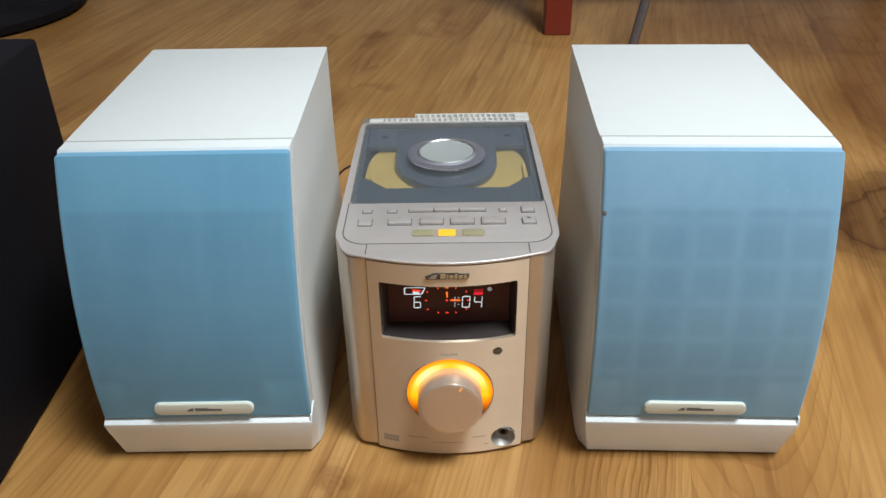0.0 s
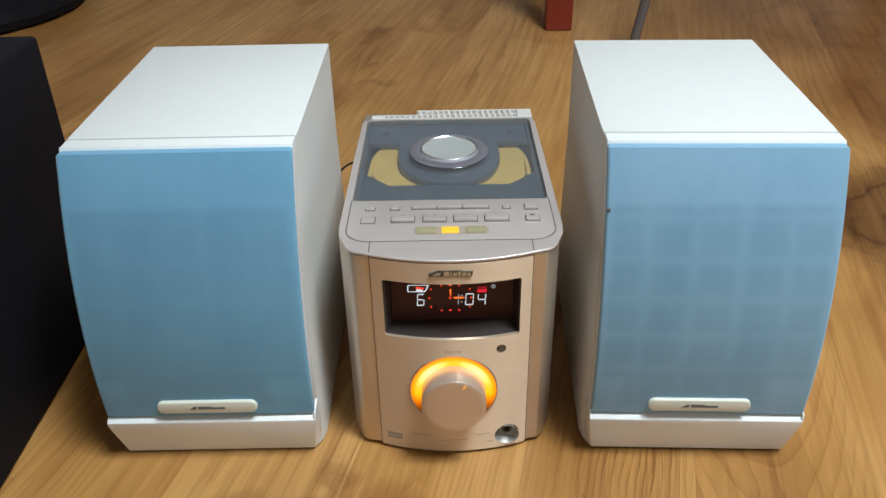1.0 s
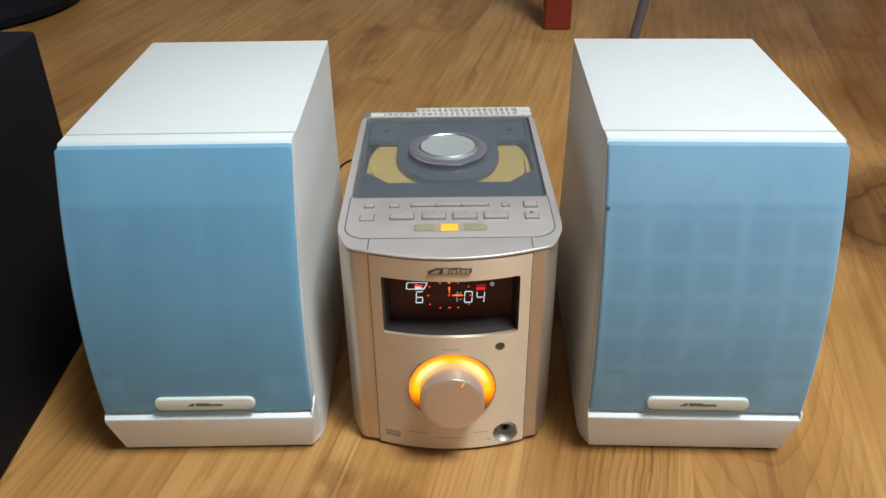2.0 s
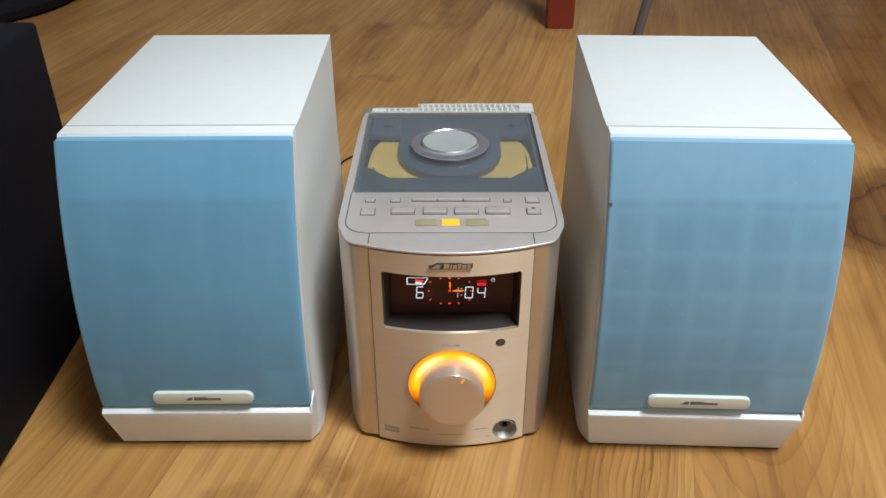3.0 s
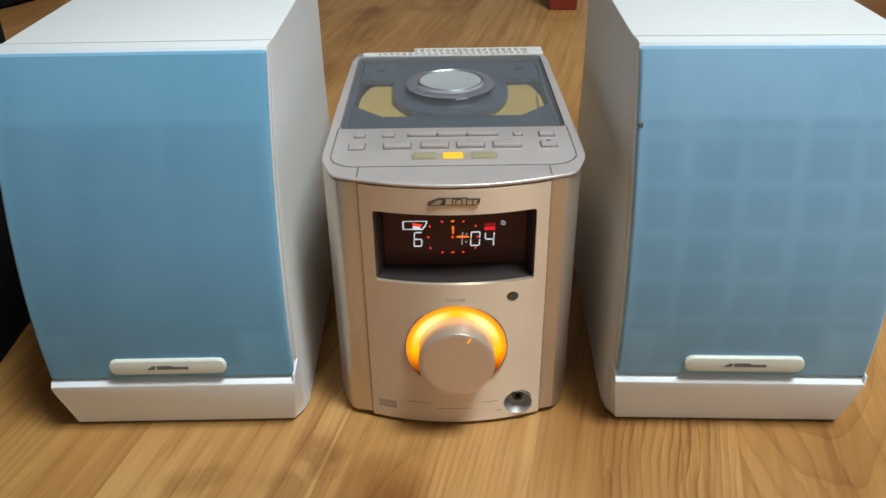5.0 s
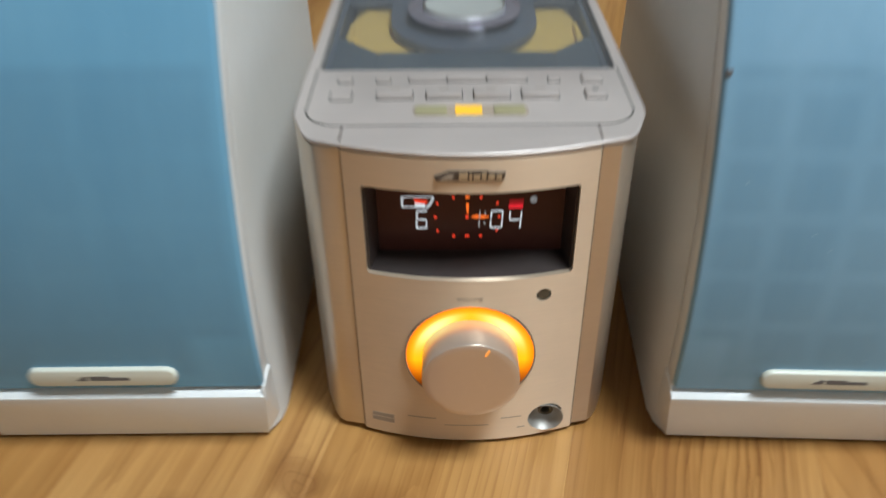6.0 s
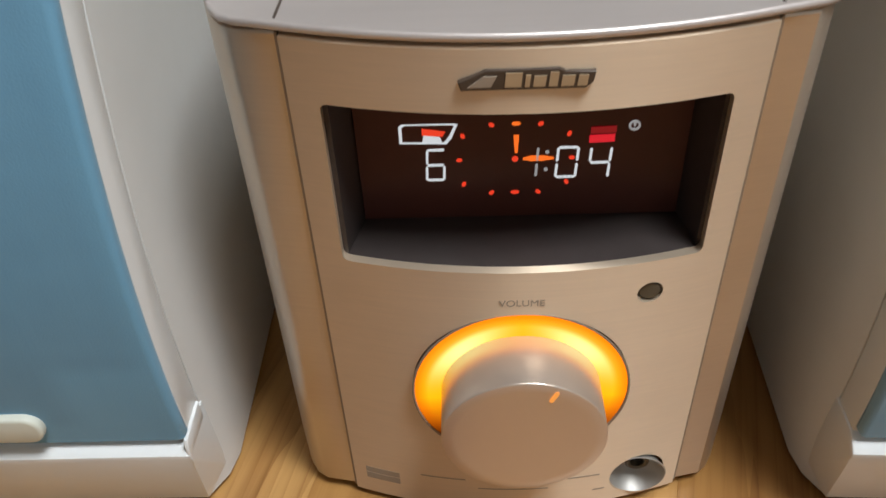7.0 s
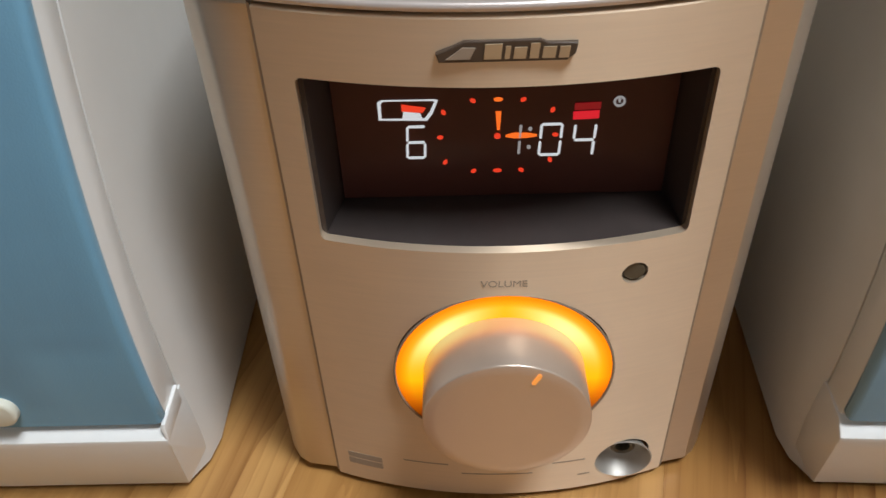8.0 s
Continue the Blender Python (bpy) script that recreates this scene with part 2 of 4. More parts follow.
def ring_glow():
    """Amber diffuser with two bulbs behind it, high on either side; it fades towards its foot."""
    m, n, l, b = shader("amber_diffuser", (0.12, 0.03, 0.003), 0.5, Specular_IOR_Level=0.1)
    tc, sep = n.new("ShaderNodeTexCoord"), n.new("ShaderNodeSeparateXYZ")
    l.new(tc.outputs["Object"], sep.inputs[0])
    x, z = sep.outputs["X"], sep.outputs["Z"]
    dx = maths(n, l, "SUBTRACT", maths(n, l, "ABSOLUTE", x), 0.0162)
    dz = maths(n, l, "SUBTRACT", z, 0.0172)
    along, across = maths(n, l, "SUBTRACT", dx, dz), maths(n, l, "ADD", dx, dz)
    d2 = maths(n, l, "ADD", maths(n, l, "MULTIPLY", maths(n, l, "MULTIPLY", along, along), 0.2), maths(n, l, "MULTIPLY", across, across))
    bulb = maths(n, l, "POWER", 2.718, maths(n, l, "MULTIPLY", d2, -19000.0))
    height = n.new("ShaderNodeMapRange")
    for s, q in zip(height.inputs[1:5], (-0.0185, -0.002, 0.03, 1.0)):
        s.default_value = q
    l.new(z, height.inputs[0])
    radius = maths(n, l, "SQRT", maths(n, l, "ADD", maths(n, l, "MULTIPLY", x, x), maths(n, l, "MULTIPLY", z, z)))
    inner, rim = n.new("ShaderNodeMapRange"), n.new("ShaderNodeMapRange")
    for node, ends in ((inner, (0.0252, 0.0272, 1.0, 0.0)), (rim, (0.0258, 0.0290, 0.0, 1.0))):
        for s, q in zip(node.inputs[1:5], ends):
            s.default_value = q
        l.new(radius, node.inputs[0])
    core = maths(n, l, "MULTIPLY", maths(n, l, "MULTIPLY_ADD", inner.outputs[0], 0.85, 0.15), bulb)
    tint = mixed(n, l, "MIX", height.outputs[0], (1.0, 0.10, 0.0), (1.0, 0.43, 0.002))
    tint = mixed(n, l, "MIX", core, tint, (1.0, 0.95, 0.30))
    tint = mixed(n, l, "MIX", maths(n, l, "MULTIPLY", rim.outputs[0], 0.85), tint, (1.0, 0.20, 0.0))
    l.new(tint, b.inputs["Emission Color"])
    l.new(maths(n, l, "MULTIPLY", height.outputs[0], 1.6), b.inputs["Emission Strength"])
    return m


def tinted_pane():
    """Smoky blue clear plastic with a slight, uneven pale haze."""
    m, n, l, b = shader("smoky_blue_plastic", (0.2, 0.26, 0.34), 0.12)
    clear, mix, veil, mix2 = n.new("ShaderNodeBsdfTransparent"), n.new("ShaderNodeMixShader"), n.new("ShaderNodeBsdfDiffuse"), n.new("ShaderNodeMixShader")
    clear.inputs[0].default_value = (0.90, 0.905, 0.88, 1)
    veil.inputs[0].default_value = (0.42, 0.44, 0.48, 1)
    gloss, fres = n.new("ShaderNodeBsdfGlossy"), n.new("ShaderNodeLayerWeight")
    gloss.inputs["Roughness"].default_value = 0.1
    fres.inputs["Blend"].default_value = 0.35
    edge = maths(n, l, "MULTIPLY_ADD", maths(n, l, "POWER", fres.outputs["Facing"], 2.5), 0.5, 0.03)
    haze = maths(n, l, "MULTIPLY_ADD", noise_node(n, l, coords(n, l), 25, 3), 0.08, 0.05)
    l.new(haze, mix.inputs[0])
    l.new(clear.outputs[0], mix.inputs[1])
    l.new(veil.outputs[0], mix.inputs[2])
    l.new(edge, mix2.inputs[0])
    l.new(mix.outputs[0], mix2.inputs[1])
    l.new(gloss.outputs[0], mix2.inputs[2])
    l.new(mix2.outputs[0], n["Material Output"].inputs["Surface"])
    return m


WOOD = wood_floor_material()
CLOTH = grille_material("blue_cloth", (0.146, 0.350, 0.515), (0.126, 0.300, 0.445), 0.16, 0.15, 0.0)
# more dust specks, and lighter overall to paint stronger light onto this grille
LIT_DUSTY_CLOTH = grille_material("lit_dusty_blue_cloth", (0.222, 0.406, 0.565), (0.178, 0.340, 0.478), 0.42, 0.45, 0.14)
WHITE = plain("white_paint", (0.735, 0.745, 0.735), 0.42, spread=0.03, scale=20, bump=0.05)
WHITE_TRIM = plain("white_moulding", (0.80, 0.82, 0.82), 0.3, spread=0.02)
HAIRLINE = plain("grey_hairline", (0.42, 0.42, 0.40), 0.8)
SEAM = plain("dark_seam", (0.12, 0.11, 0.10), 0.8)
CREAM = plain("cream_plastic", (0.66, 0.67, 0.58), 0.35, spread=0.04)
INK = plain("dark_ink", (0.13, 0.13, 0.135), 0.5)
HOUSING = brushed_metal("warm_silver", (0.63, 0.545, 0.45), 0.34, 0.75)
JOINT = plain("brown_joint", (0.30, 0.23, 0.17), 0.7)
SILVER = brushed_metal("satin_silver", (0.62, 0.56, 0.535), 0.40, 0.50)
PANEL = brushed_metal("brushed_champagne", (0.790, 0.645, 0.490), 0.52, 0.66, 0.8)
KNOB = plain("knob_silver", (0.68, 0.565, 0.475), 0.30, 0.64, spread=0.02)
CHROME = plain("bright_metal", (0.80, 0.80, 0.80), 0.34, 1.0, spread=0.03)
DISHED = plain("dished_metal", (0.46, 0.44, 0.41), 0.54, 0.8, spread=0.03)
CAP = plain("satin_cap", (0.60, 0.63, 0.62), 0.42, 0.5, spread=0.03)
EYE = plain("smoky_eye", (0.10, 0.088, 0.064), 0.3)
BLACK = plain("black_plastic", (0.012, 0.011, 0.012), 0.4, spread=0.2)
CHARCOAL = plain("charcoal_plastic", (0.048, 0.038, 0.036), 0.36, spread=0.15)
SCREEN = plain("dark_screen", (0.072, 0.025, 0.020), 0.3, spread=0.1, Specular_IOR_Level=0.2)
VINYL = plain("black_vinyl", (0.0075, 0.007, 0.010), 0.75, spread=0.25, bump=0.2, Specular_IOR_Level=0.15)
RUBBER = plain("dark_rubber", (0.03, 0.025, 0.022), 0.8)
SMOKE = tinted_pane()
DISC = plain("yellow_disc", (0.86, 0.59, 0.17), 0.38, spread=0.08)
TRAY = plain("dark_blue_tray", (0.052, 0.082, 0.125), 0.5, spread=0.1)
ARM = plain("slate_plastic", (0.088, 0.112, 0.175), 0.4, spread=0.1)
PALE = plain("pale_plastic", (0.60, 0.58, 0.55), 0.5, spread=0.05)
RED_WOOD = plain("red_lacquer", (0.19, 0.022, 0.010), 0.35, spread=0.15)
WALL = plain("wall_paint", (0.43, 0.43, 0.42), 0.8, spread=0.04, bump=0.1)
CEILING = plain("ceiling_paint", (0.62, 0.62, 0.60), 0.85, spread=0.03)
GOLD = plain("gold_print", (0.55, 0.44, 0.30), 0.4, 0.4)
BADGE = plain("badge_brown", (0.075, 0.052, 0.038), 0.45)
PRINT = plain("grey_print", (0.37, 0.30, 0.235), 0.6)
DIM_LED = plain("unlit_amber", (0.33, 0.30, 0.175), 0.4)
LED = glowing("lit_amber", (1.0, 0.58, 0.015), 1.2)
DIGIT = glowing("lit_white", (0.86, 0.92, 0.95), 0.85)
DIGIT_DIM = glowing("lit_white_soft", (0.8, 0.8, 0.8), 0.42)
RED = glowing("lit_red", (1.0, 0.055, 0.018), 1.0)
DEEP_RED = glowing("lit_deep_red", (0.85, 0.012, 0.03), 0.95)
DIM_RED = glowing("lit_dim_red", (0.5, 0.004, 0.012), 0.5)
ORANGE = glowing("lit_orange", (1.0, 0.17, 0.015), 1.2)
POINTER = glowing("lit_pointer", (1.0, 0.36, 0.06), 1.1)
RING = ring_glow()
TUBE = glowing("lamp_diffuser", (0.91, 1.0, 1.01), 5.0)


# ---- mesh helpers ----
def part(name, bm, material, parent=None, label="", smooth=False):
    """Links a bmesh as one mesh object, under a thing or a part if one is given."""
    me = bpy.data.meshes.new(name)
    bmesh.ops.recalc_face_normals(bm, faces=bm.faces)
    for f in bm.faces:
        f.smooth = smooth
    bm.to_mesh(me)
    bm.free()
    me.materials.append(material)
    ob = new(name, me)
    if parent:
        ob.parent = parent
    return tagged(ob, label)


def smooth_sharp(ob, angle=35):
    ob.data.shade_smooth()
    ob.data.set_sharp_from_angle(angle=radians(angle))
    return ob


def thing(name, label, category, m=Matrix(), group="", kind=""):
    ob = new(name)
    ob.empty_display_size = 0.05
    ob.matrix_basis = m
    return tagged(ob, label, category, group, kind)


def box(x0, x1, y0, y1, z0, z1, bevel=0.0, seg=2, bm=None):
    out = bmesh.new()
    bmesh.ops.create_cube(out, size=1, matrix=Matrix.Translation(((x0 + x1) / 2, (y0 + y1) / 2, (z0 + z1) / 2)) @ Matrix.Diagonal((x1 - x0, y1 - y0, z1 - z0, 1)))
    if bevel:
        bmesh.ops.bevel(out, geom=out.edges[:], offset=bevel, segments=seg, affect="EDGES", profile=0.5)
    if bm is None:
        return out
    me = bpy.data.meshes.new("tmp")
    out.to_mesh(me)
    out.free()
    bm.from_mesh(me)
    bpy.data.meshes.remove(me)
    return bm


def prism(outline, lo, hi, axis="z", bevel=0.0, seg=2):
    """A closed outline drawn out between lo and hi: along z from (x, y), along x from (y, z), along y from (x, z)."""
    bm = bmesh.new()

    def at(p, q, h):
        return {"z": (p, q, h), "x": (h, p, q), "y": (p, h, q)}[axis]

    a = [bm.verts.new(at(p, q, lo)) for p, q in outline]
    b = [bm.verts.new(at(p, q, hi)) for p, q in outline]
    caps = [bm.faces.new(a), bm.faces.new(b[::-1])]
    for i in range(len(a)):
        j = (i + 1) % len(a)
        bm.faces.new((a[i], b[i], b[j], a[j]))
    bmesh.ops.recalc_face_normals(bm, faces=bm.faces)
    if bevel:
        rims = list({e for f in caps for e in f.edges})
        bmesh.ops.bevel(bm, geom=rims, offset=bevel, segments=seg, affect="EDGES", profile=0.5)
    return bm


def lathe(profile, steps=64, axis="y"):
    """A profile of (radius, height) turned about an axis; radius 0 closes an end."""
    bm = bmesh.new()
    rows = []
    for r, h in profile:
        if r < 1e-7:
            rows.append([bm.verts.new((0, h, 0) if axis == "y" else (0, 0, h))])
        else:
            ring = []
            for i in range(steps):
                a = 2 * math.pi * i / steps
                c, s = r * math.cos(a), r * math.sin(a)
                ring.append(bm.verts.new((c, h, s) if axis == "y" else (c, s, h)))
            rows.append(ring)
    for a, b in zip(rows, rows[1:]):
        for i in range(steps):
            j = (i + 1) % steps
            quad = [a[i % len(a)], a[j % len(a)], b[j % len(b)], b[i % len(b)]]
            quad = list(dict.fromkeys(quad))
            if len(quad) > 2:
                bm.faces.new(quad)
    return bm


def round_rect(x0, x1, y0, y1, r, n=6, corners=(1, 1, 1, 1)):
    """An outline with rounded corners, in the order: low-low, high-low, high-high, low-high."""
    out = []
    for (cx, cy, a0), on in zip(((x0, y0, 180), (x1, y0, 270), (x1, y1, 0), (x0, y1, 90)), corners):
        if not on:
            out.append((cx, cy))
            continue
        sx, sy = (1 if cx == x0 else -1), (1 if cy == y0 else -1)
        for k in range(n + 1):
            a = radians(a0 + 90 * k / n)
            out.append((cx + sx * r + r * math.cos(a), cy + sy * r + r * math.sin(a)))
    return out


def cut(ob, *cutters):
    """Takes the cutters' volumes out of a mesh object for good."""
    made = []
    for bm in cutters:
        me = bpy.data.meshes.new("cutter")
        bmesh.ops.recalc_face_normals(bm, faces=bm.faces)
        bm.to_mesh(me)
        bm.free()
        c = new("cutter", me)
        c.parent = ob.parent
        mod = ob.modifiers.new("cut", "BOOLEAN")
        mod.operation, mod.object, mod.solver = "DIFFERENCE", c, "EXACT"
        made.append(c)
    bpy.context.view_layer.update()
    fresh = bpy.data.meshes.new_from_object(ob.evaluated_get(bpy.context.evaluated_depsgraph_get()))
    ob.modifiers.clear()
    old = ob.data
    ob.data = fresh
    bpy.data.meshes.remove(old)
    for c in made:
        me = c.data
        bpy.data.objects.remove(c)
        bpy.data.meshes.remove(me)
    return ob


def lettering(name, text, size, m, material, parent, label=""):
    """Words in the built-in font, as a thin mesh."""
    cu = bpy.data.curves.new(name, "FONT")
    cu.body, cu.size, cu.align_x, cu.align_y, cu.extrude = text, size, "CENTER", "CENTER", 0.00003
    tmp = new("tmp_text", cu)
    bpy.context.view_layer.update()
    me = bpy.data.meshes.new_from_object(tmp.evaluated_get(bpy.context.evaluated_depsgraph_get()))
    bpy.data.objects.remove(tmp)
    bpy.data.curves.remove(cu)
    me.materials.clear()
    me.materials.append(material)
    ob = new(name, me)
    ob.parent, ob.matrix_basis = parent, m
    return tagged(ob, label)


# ---- the room ----
ROOM = (-2.2, 2.2, -2.0, 2.6, 2.4)
X0, X1, Y0, Y1, H = ROOM
ROOM_TURN = pose(0, 0, 0, 0, 0, -11)
floor = tagged(part("floor", box(X0, X1, Y0, Y1, -0.06, -0.004), SEAM), "honey-coloured wooden floor of long narrow boards", "floor", kind="structure")
floor.matrix_basis = ROOM_TURN
tagged(part("ceiling", box(X0, X1, Y0, Y1, H, H + 0.1), CEILING), "plain off-white painted ceiling", "ceiling", kind="structure").matrix_basis = ROOM_TURN
for name, dims in (("wall_north", (X0, X1, Y1, Y1 + 0.1)), ("wall_south", (X0, X1, Y0 - 0.1, Y0)), ("wall_west", (X0 - 0.1, X0, Y0 - 0.1, Y1 + 0.1)), ("wall_east", (X1, X1 + 0.1, Y0 - 0.1, Y1 + 0.1))):
    tagged(part(name, box(*dims, -0.06, H + 0.1), WALL), "plain off-white painted wall", "wall", kind="structure").matrix_basis = ROOM_TURN

light = thing("ceiling_light", "square white ceiling light with a glowing diffuser", "ceiling light", Matrix.Translation((LAMP[0], LAMP[1], H)))
part("frame", box(-0.36, 0.36, -0.36, 0.36, -0.05, 0.0, 0.008), WHITE_TRIM, light)
part("diffuser", box(-0.32, 0.32, -0.32, 0.32, -0.066, -0.0505, 0.005), TUBE, light, "glowing white diffuser")


# ---- speakers ----
def grille_y(z):
    u = z - 0.043
    return -0.012 - 0.0887 * u + 1.46 * u * u


def slab_outline(front, back, z0, z1, n=14, swell=0.0):
    """A side outline (y, z) between the curved front, set off by front and back."""
    zs = [z0 + (z1 - z0) * k / n for k in range(n + 1)]
    return [(grille_y(z) + front - swell * (z - 0.043) / 0.185, z) for z in zs] + [(grille_y(z) + back, z) for z in reversed(zs)]


def trim_corners(bm):
    """Slants the lower front corners on both sides, as the moulded foot does."""
    for sx in (-1, 1):
        a, b, c = Vector((sx * 0.0738, -0.0144, 0.0398)), Vector((sx * 0.0684, -0.0038, 0.0025)), Vector((sx * 0.0738, 0.0108, 0.0025))
        side = (b - a).cross(c - a)
        if side.x * sx < 0:
            side.negate()
        bmesh.ops.bisect_plane(bm, geom=bm.verts[:] + bm.edges[:] + bm.faces[:], plane_co=a, plane_no=side, clear_outer=True)
        bmesh.ops.holes_fill(bm, edges=[e for e in bm.edges if e.is_boundary], sides=0)
    bmesh.ops.recalc_face_normals(bm, faces=bm.faces)
    return bm


def speaker(m):
    w = 0.0725
    t = thing("bookshelf_speaker", "white compact loudspeaker with a curved pale blue cloth grille", "speaker", m, "pair of speakers")
    zs = [0.040 + (0.231 - 0.040) * k / 12 for k in range(13)]
    wide = 0.0754
    rows = [(0.0025, -0.0030, 0.0686)] + [(z, grille_y(min(z, 0.228)) + 0.0150, w + 0.0001) for z in zs] + [(0.2314, grille_y(0.228) + 0.0162, w - 0.0004)]
    bm, rings = bmesh.new(), []
    for k, (z, y, x) in enumerate(rows):
        out = wide - 0.0022 * min(max((z - 0.040) / 0.110, 0.0), 1.0) - (0.0008 if k == len(rows) - 1 else 0.0)
        back = 0.230 - (0.0008 if k == len(rows) - 1 else 0.0)
        rings.append([bm.verts.new(p) for p in ((-x, y, z), (x, y, z), (x + (out - x) * 0.72, y + 0.008, z), (out, y + 0.017, z), (out - 0.0004, back, z), (-out + 0.0004, back, z), (-out, y + 0.017, z), (-x - (out - x) * 0.72, y + 0.008, z))])
    for a, b in zip(rings, rings[1:]):
        for k in range(8):
            bm.faces.new((a[k], a[(k + 1) % 8], b[(k + 1) % 8], b[k]))
    bm.faces.new(rings[0][::-1])
    bm.faces.new(rings[-1])
    bmesh.ops.recalc_face_normals(bm, faces=bm.faces)
    smooth_sharp(part("cabinet", bm, WHITE, t))
    smooth_sharp(part("seam", prism(slab_outline(0.0146, 0.0164, 0.2270, 0.2317, 3), -w + 0.0001, w - 0.0001, "x"), HAIRLINE, t, "thin dark joint between cabinet and front frame"))
    smooth_sharp(part("front_frame", prism(slab_outline(0.0030, 0.0147, 0.0405, 0.2316), -w, w, "x", 0.0005), WHITE_TRIM, t, "white moulded front frame"))
    plinth = [(-0.0040, 0.0025), (-0.0145, 0.0376), (-0.0144, 0.0390), (-0.0134, 0.0400), (-0.0098, 0.0428), (0.004, 0.0428), (0.008, 0.0025)]
    smooth_sharp(part("plinth", trim_corners(prism(plinth, -w - 0.0008, w + 0.0008, "x", 0.0010)), WHITE_TRIM, t, "white moulded foot of the speaker"))
    bm = prism(slab_outline(-0.0004, 0.0038, 0.0444, 0.2300, 20, 0.0026), -w - 0.0003, w + 0.0006, "x", 0.0022, 3)
    smooth_sharp(part("grille", bm, CLOTH, t, "pale blue cloth grille, curving back at its top"))
    smooth_sharp(part("moulding_tip", prism([(-0.0141, 0.0385), (-0.0139, 0.0438), (-0.0132, 0.0450), (0.0010, 0.0456), (0.0010, 0.0385)], w - 0.0003, w + 0.0010, "x", 0.0003), WHITE_TRIM, t, "small raised tip of the white foot"))
    z = 0.0538
    y = grille_y(z) - 0.0006
    plate = part("name_plate", prism(round_rect(-0.0345, 0.0345, z - 0.0052, z + 0.0052, 0.0048), y - 0.0028, y + 0.001, "y", 0.0012, 3), CREAM, t, "cream name plate with rounded ends")
    smooth_sharp(plate)
    yy = y - 0.0029
    part("emblem", prism([(-0.0125, z - 0.0014), (-0.0075, z - 0.0014), (-0.0065, z + 0.0010), (-0.0085, z + 0.0014)], yy, yy + 0.0004, "y"), INK, plate, "small dark slanted mark")
    part("lettering_bar", prism([(-0.0060, z - 0.0013), (0.0125, z - 0.0013), (0.0125, z + 0.0006), (0.0035, z + 0.0006), (0.0030, z + 0.0014), (-0.0060, z + 0.0014)], yy, yy + 0.0004, "y"), INK, plate, "dark bar of lettering")
    part("foot_pad", box(-w + 0.010, w - 0.016, 0.006, 0.215, 0.0, 0.0030), RUBBER, t, "dark rubber foot pad")
    return t


first = speaker(pose(-0.1688, -0.0035, 0, 0, 0, 2.7))
second = copy_thing(first, pose(0.1701, 0.0050, 0, 0, 0, 0.0))
part("nick", box(-0.0724, -0.0700, grille_y(0.194) - 0.0032, grille_y(0.194) + 0.002, 0.1925, 0.1955, 0.0006), INK, second, "small dark nick in the grille edge")
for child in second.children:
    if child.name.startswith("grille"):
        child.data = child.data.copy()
        child.data.materials[0] = LIT_DUSTY_CLOTH
tagged(second, "white compact loudspeaker with a nicked, dust-specked pale blue grille in a lit tone")


# ---- the mini stereo ----
U = pose(0.0014, 0.0, 0.0, 0, 0, 2.3)
unit = thing("mini_stereo", "silver compact stereo with a lit amber volume knob", "stereo", U)


def panel_y(x):
    """The bowed front panel."""
    return -0.0062 + 0.0092 * (x / 0.0525) ** 2


def both_sides(pts):
    """An outline from the right half, listed from back to front, closed by its mirror image."""
    return pts + [(-x, y) for x, y in reversed(pts)]


half = [(0.0722, 0.2408), (0.0735, 0.232), (0.0745, 0.150), (0.0749, 0.060), (0.0750, 0.044), (0.0748, 0.0340), (0.0739, 0.0272), (0.0688, 0.0128), (0.0658, 0.0080), (0.0625, 0.0058), (0.0529, 0.0040)]
slim = [(x - 0.0020 * min(1.0, max(0.0, (x - 0.0535) / 0.012)), y) for x, y in half]
body = part("body", prism(slim + [(0.0525, 0.0060), (0.0525, 0.0340), (-0.0525, 0.0340), (-0.0525, 0.0060)] + [(-x, y) for x, y in reversed(half)], 0.0036, 0.1648, "z", 0.0008), HOUSING, unit, "satin silver housing with rounded corner posts")
smooth_sharp(cut(body, box(-0.0685, 0.0685, 0.0745, 0.2235, 0.143, 0.2)), 25)
part("base", prism(both_sides([(0.066, 0.225), (0.066, 0.045), (0.055, 0.018), (0.030, 0.012)]), 0.0, 0.0050), BLACK, unit, "black recessed foot")

# front panel with its openings
KX, KZ = 0.0004, 0.0600
xs = [-0.0522 + 0.1044 * k / 84 for k in range(85)]
bm = prism([(x, panel_y(x)) for x in xs] + [(x, panel_y(x) + 0.003) for x in reversed(xs)], 0.0026, 0.1644, "z", 0.0006)
front = part("front_panel", bm, PANEL, unit, "brushed champagne front panel, slightly bowed")


def rod(x, z, r, y0, y1, steps=48):
    b = lathe([(0, y0), (r, y0), (r, y1), (0, y1)], steps)
    bmesh.ops.translate(b, verts=b.verts, vec=(x, 0, z))
    return b


WELL = (-0.0450, 0.0450, 0.1044, 0.1490)
cut(front, prism(round_rect(*WELL, 0.0016, 4), -0.02, 0.02, "y"), rod(KX, KZ, 0.0302, -0.02, 0.02, 96), rod(0.0329, 0.0938, 0.0034, -0.02, 0.02), rod(0.0384, 0.0146, 0.0088, -0.02, 0.02))
front.data.shade_flat()

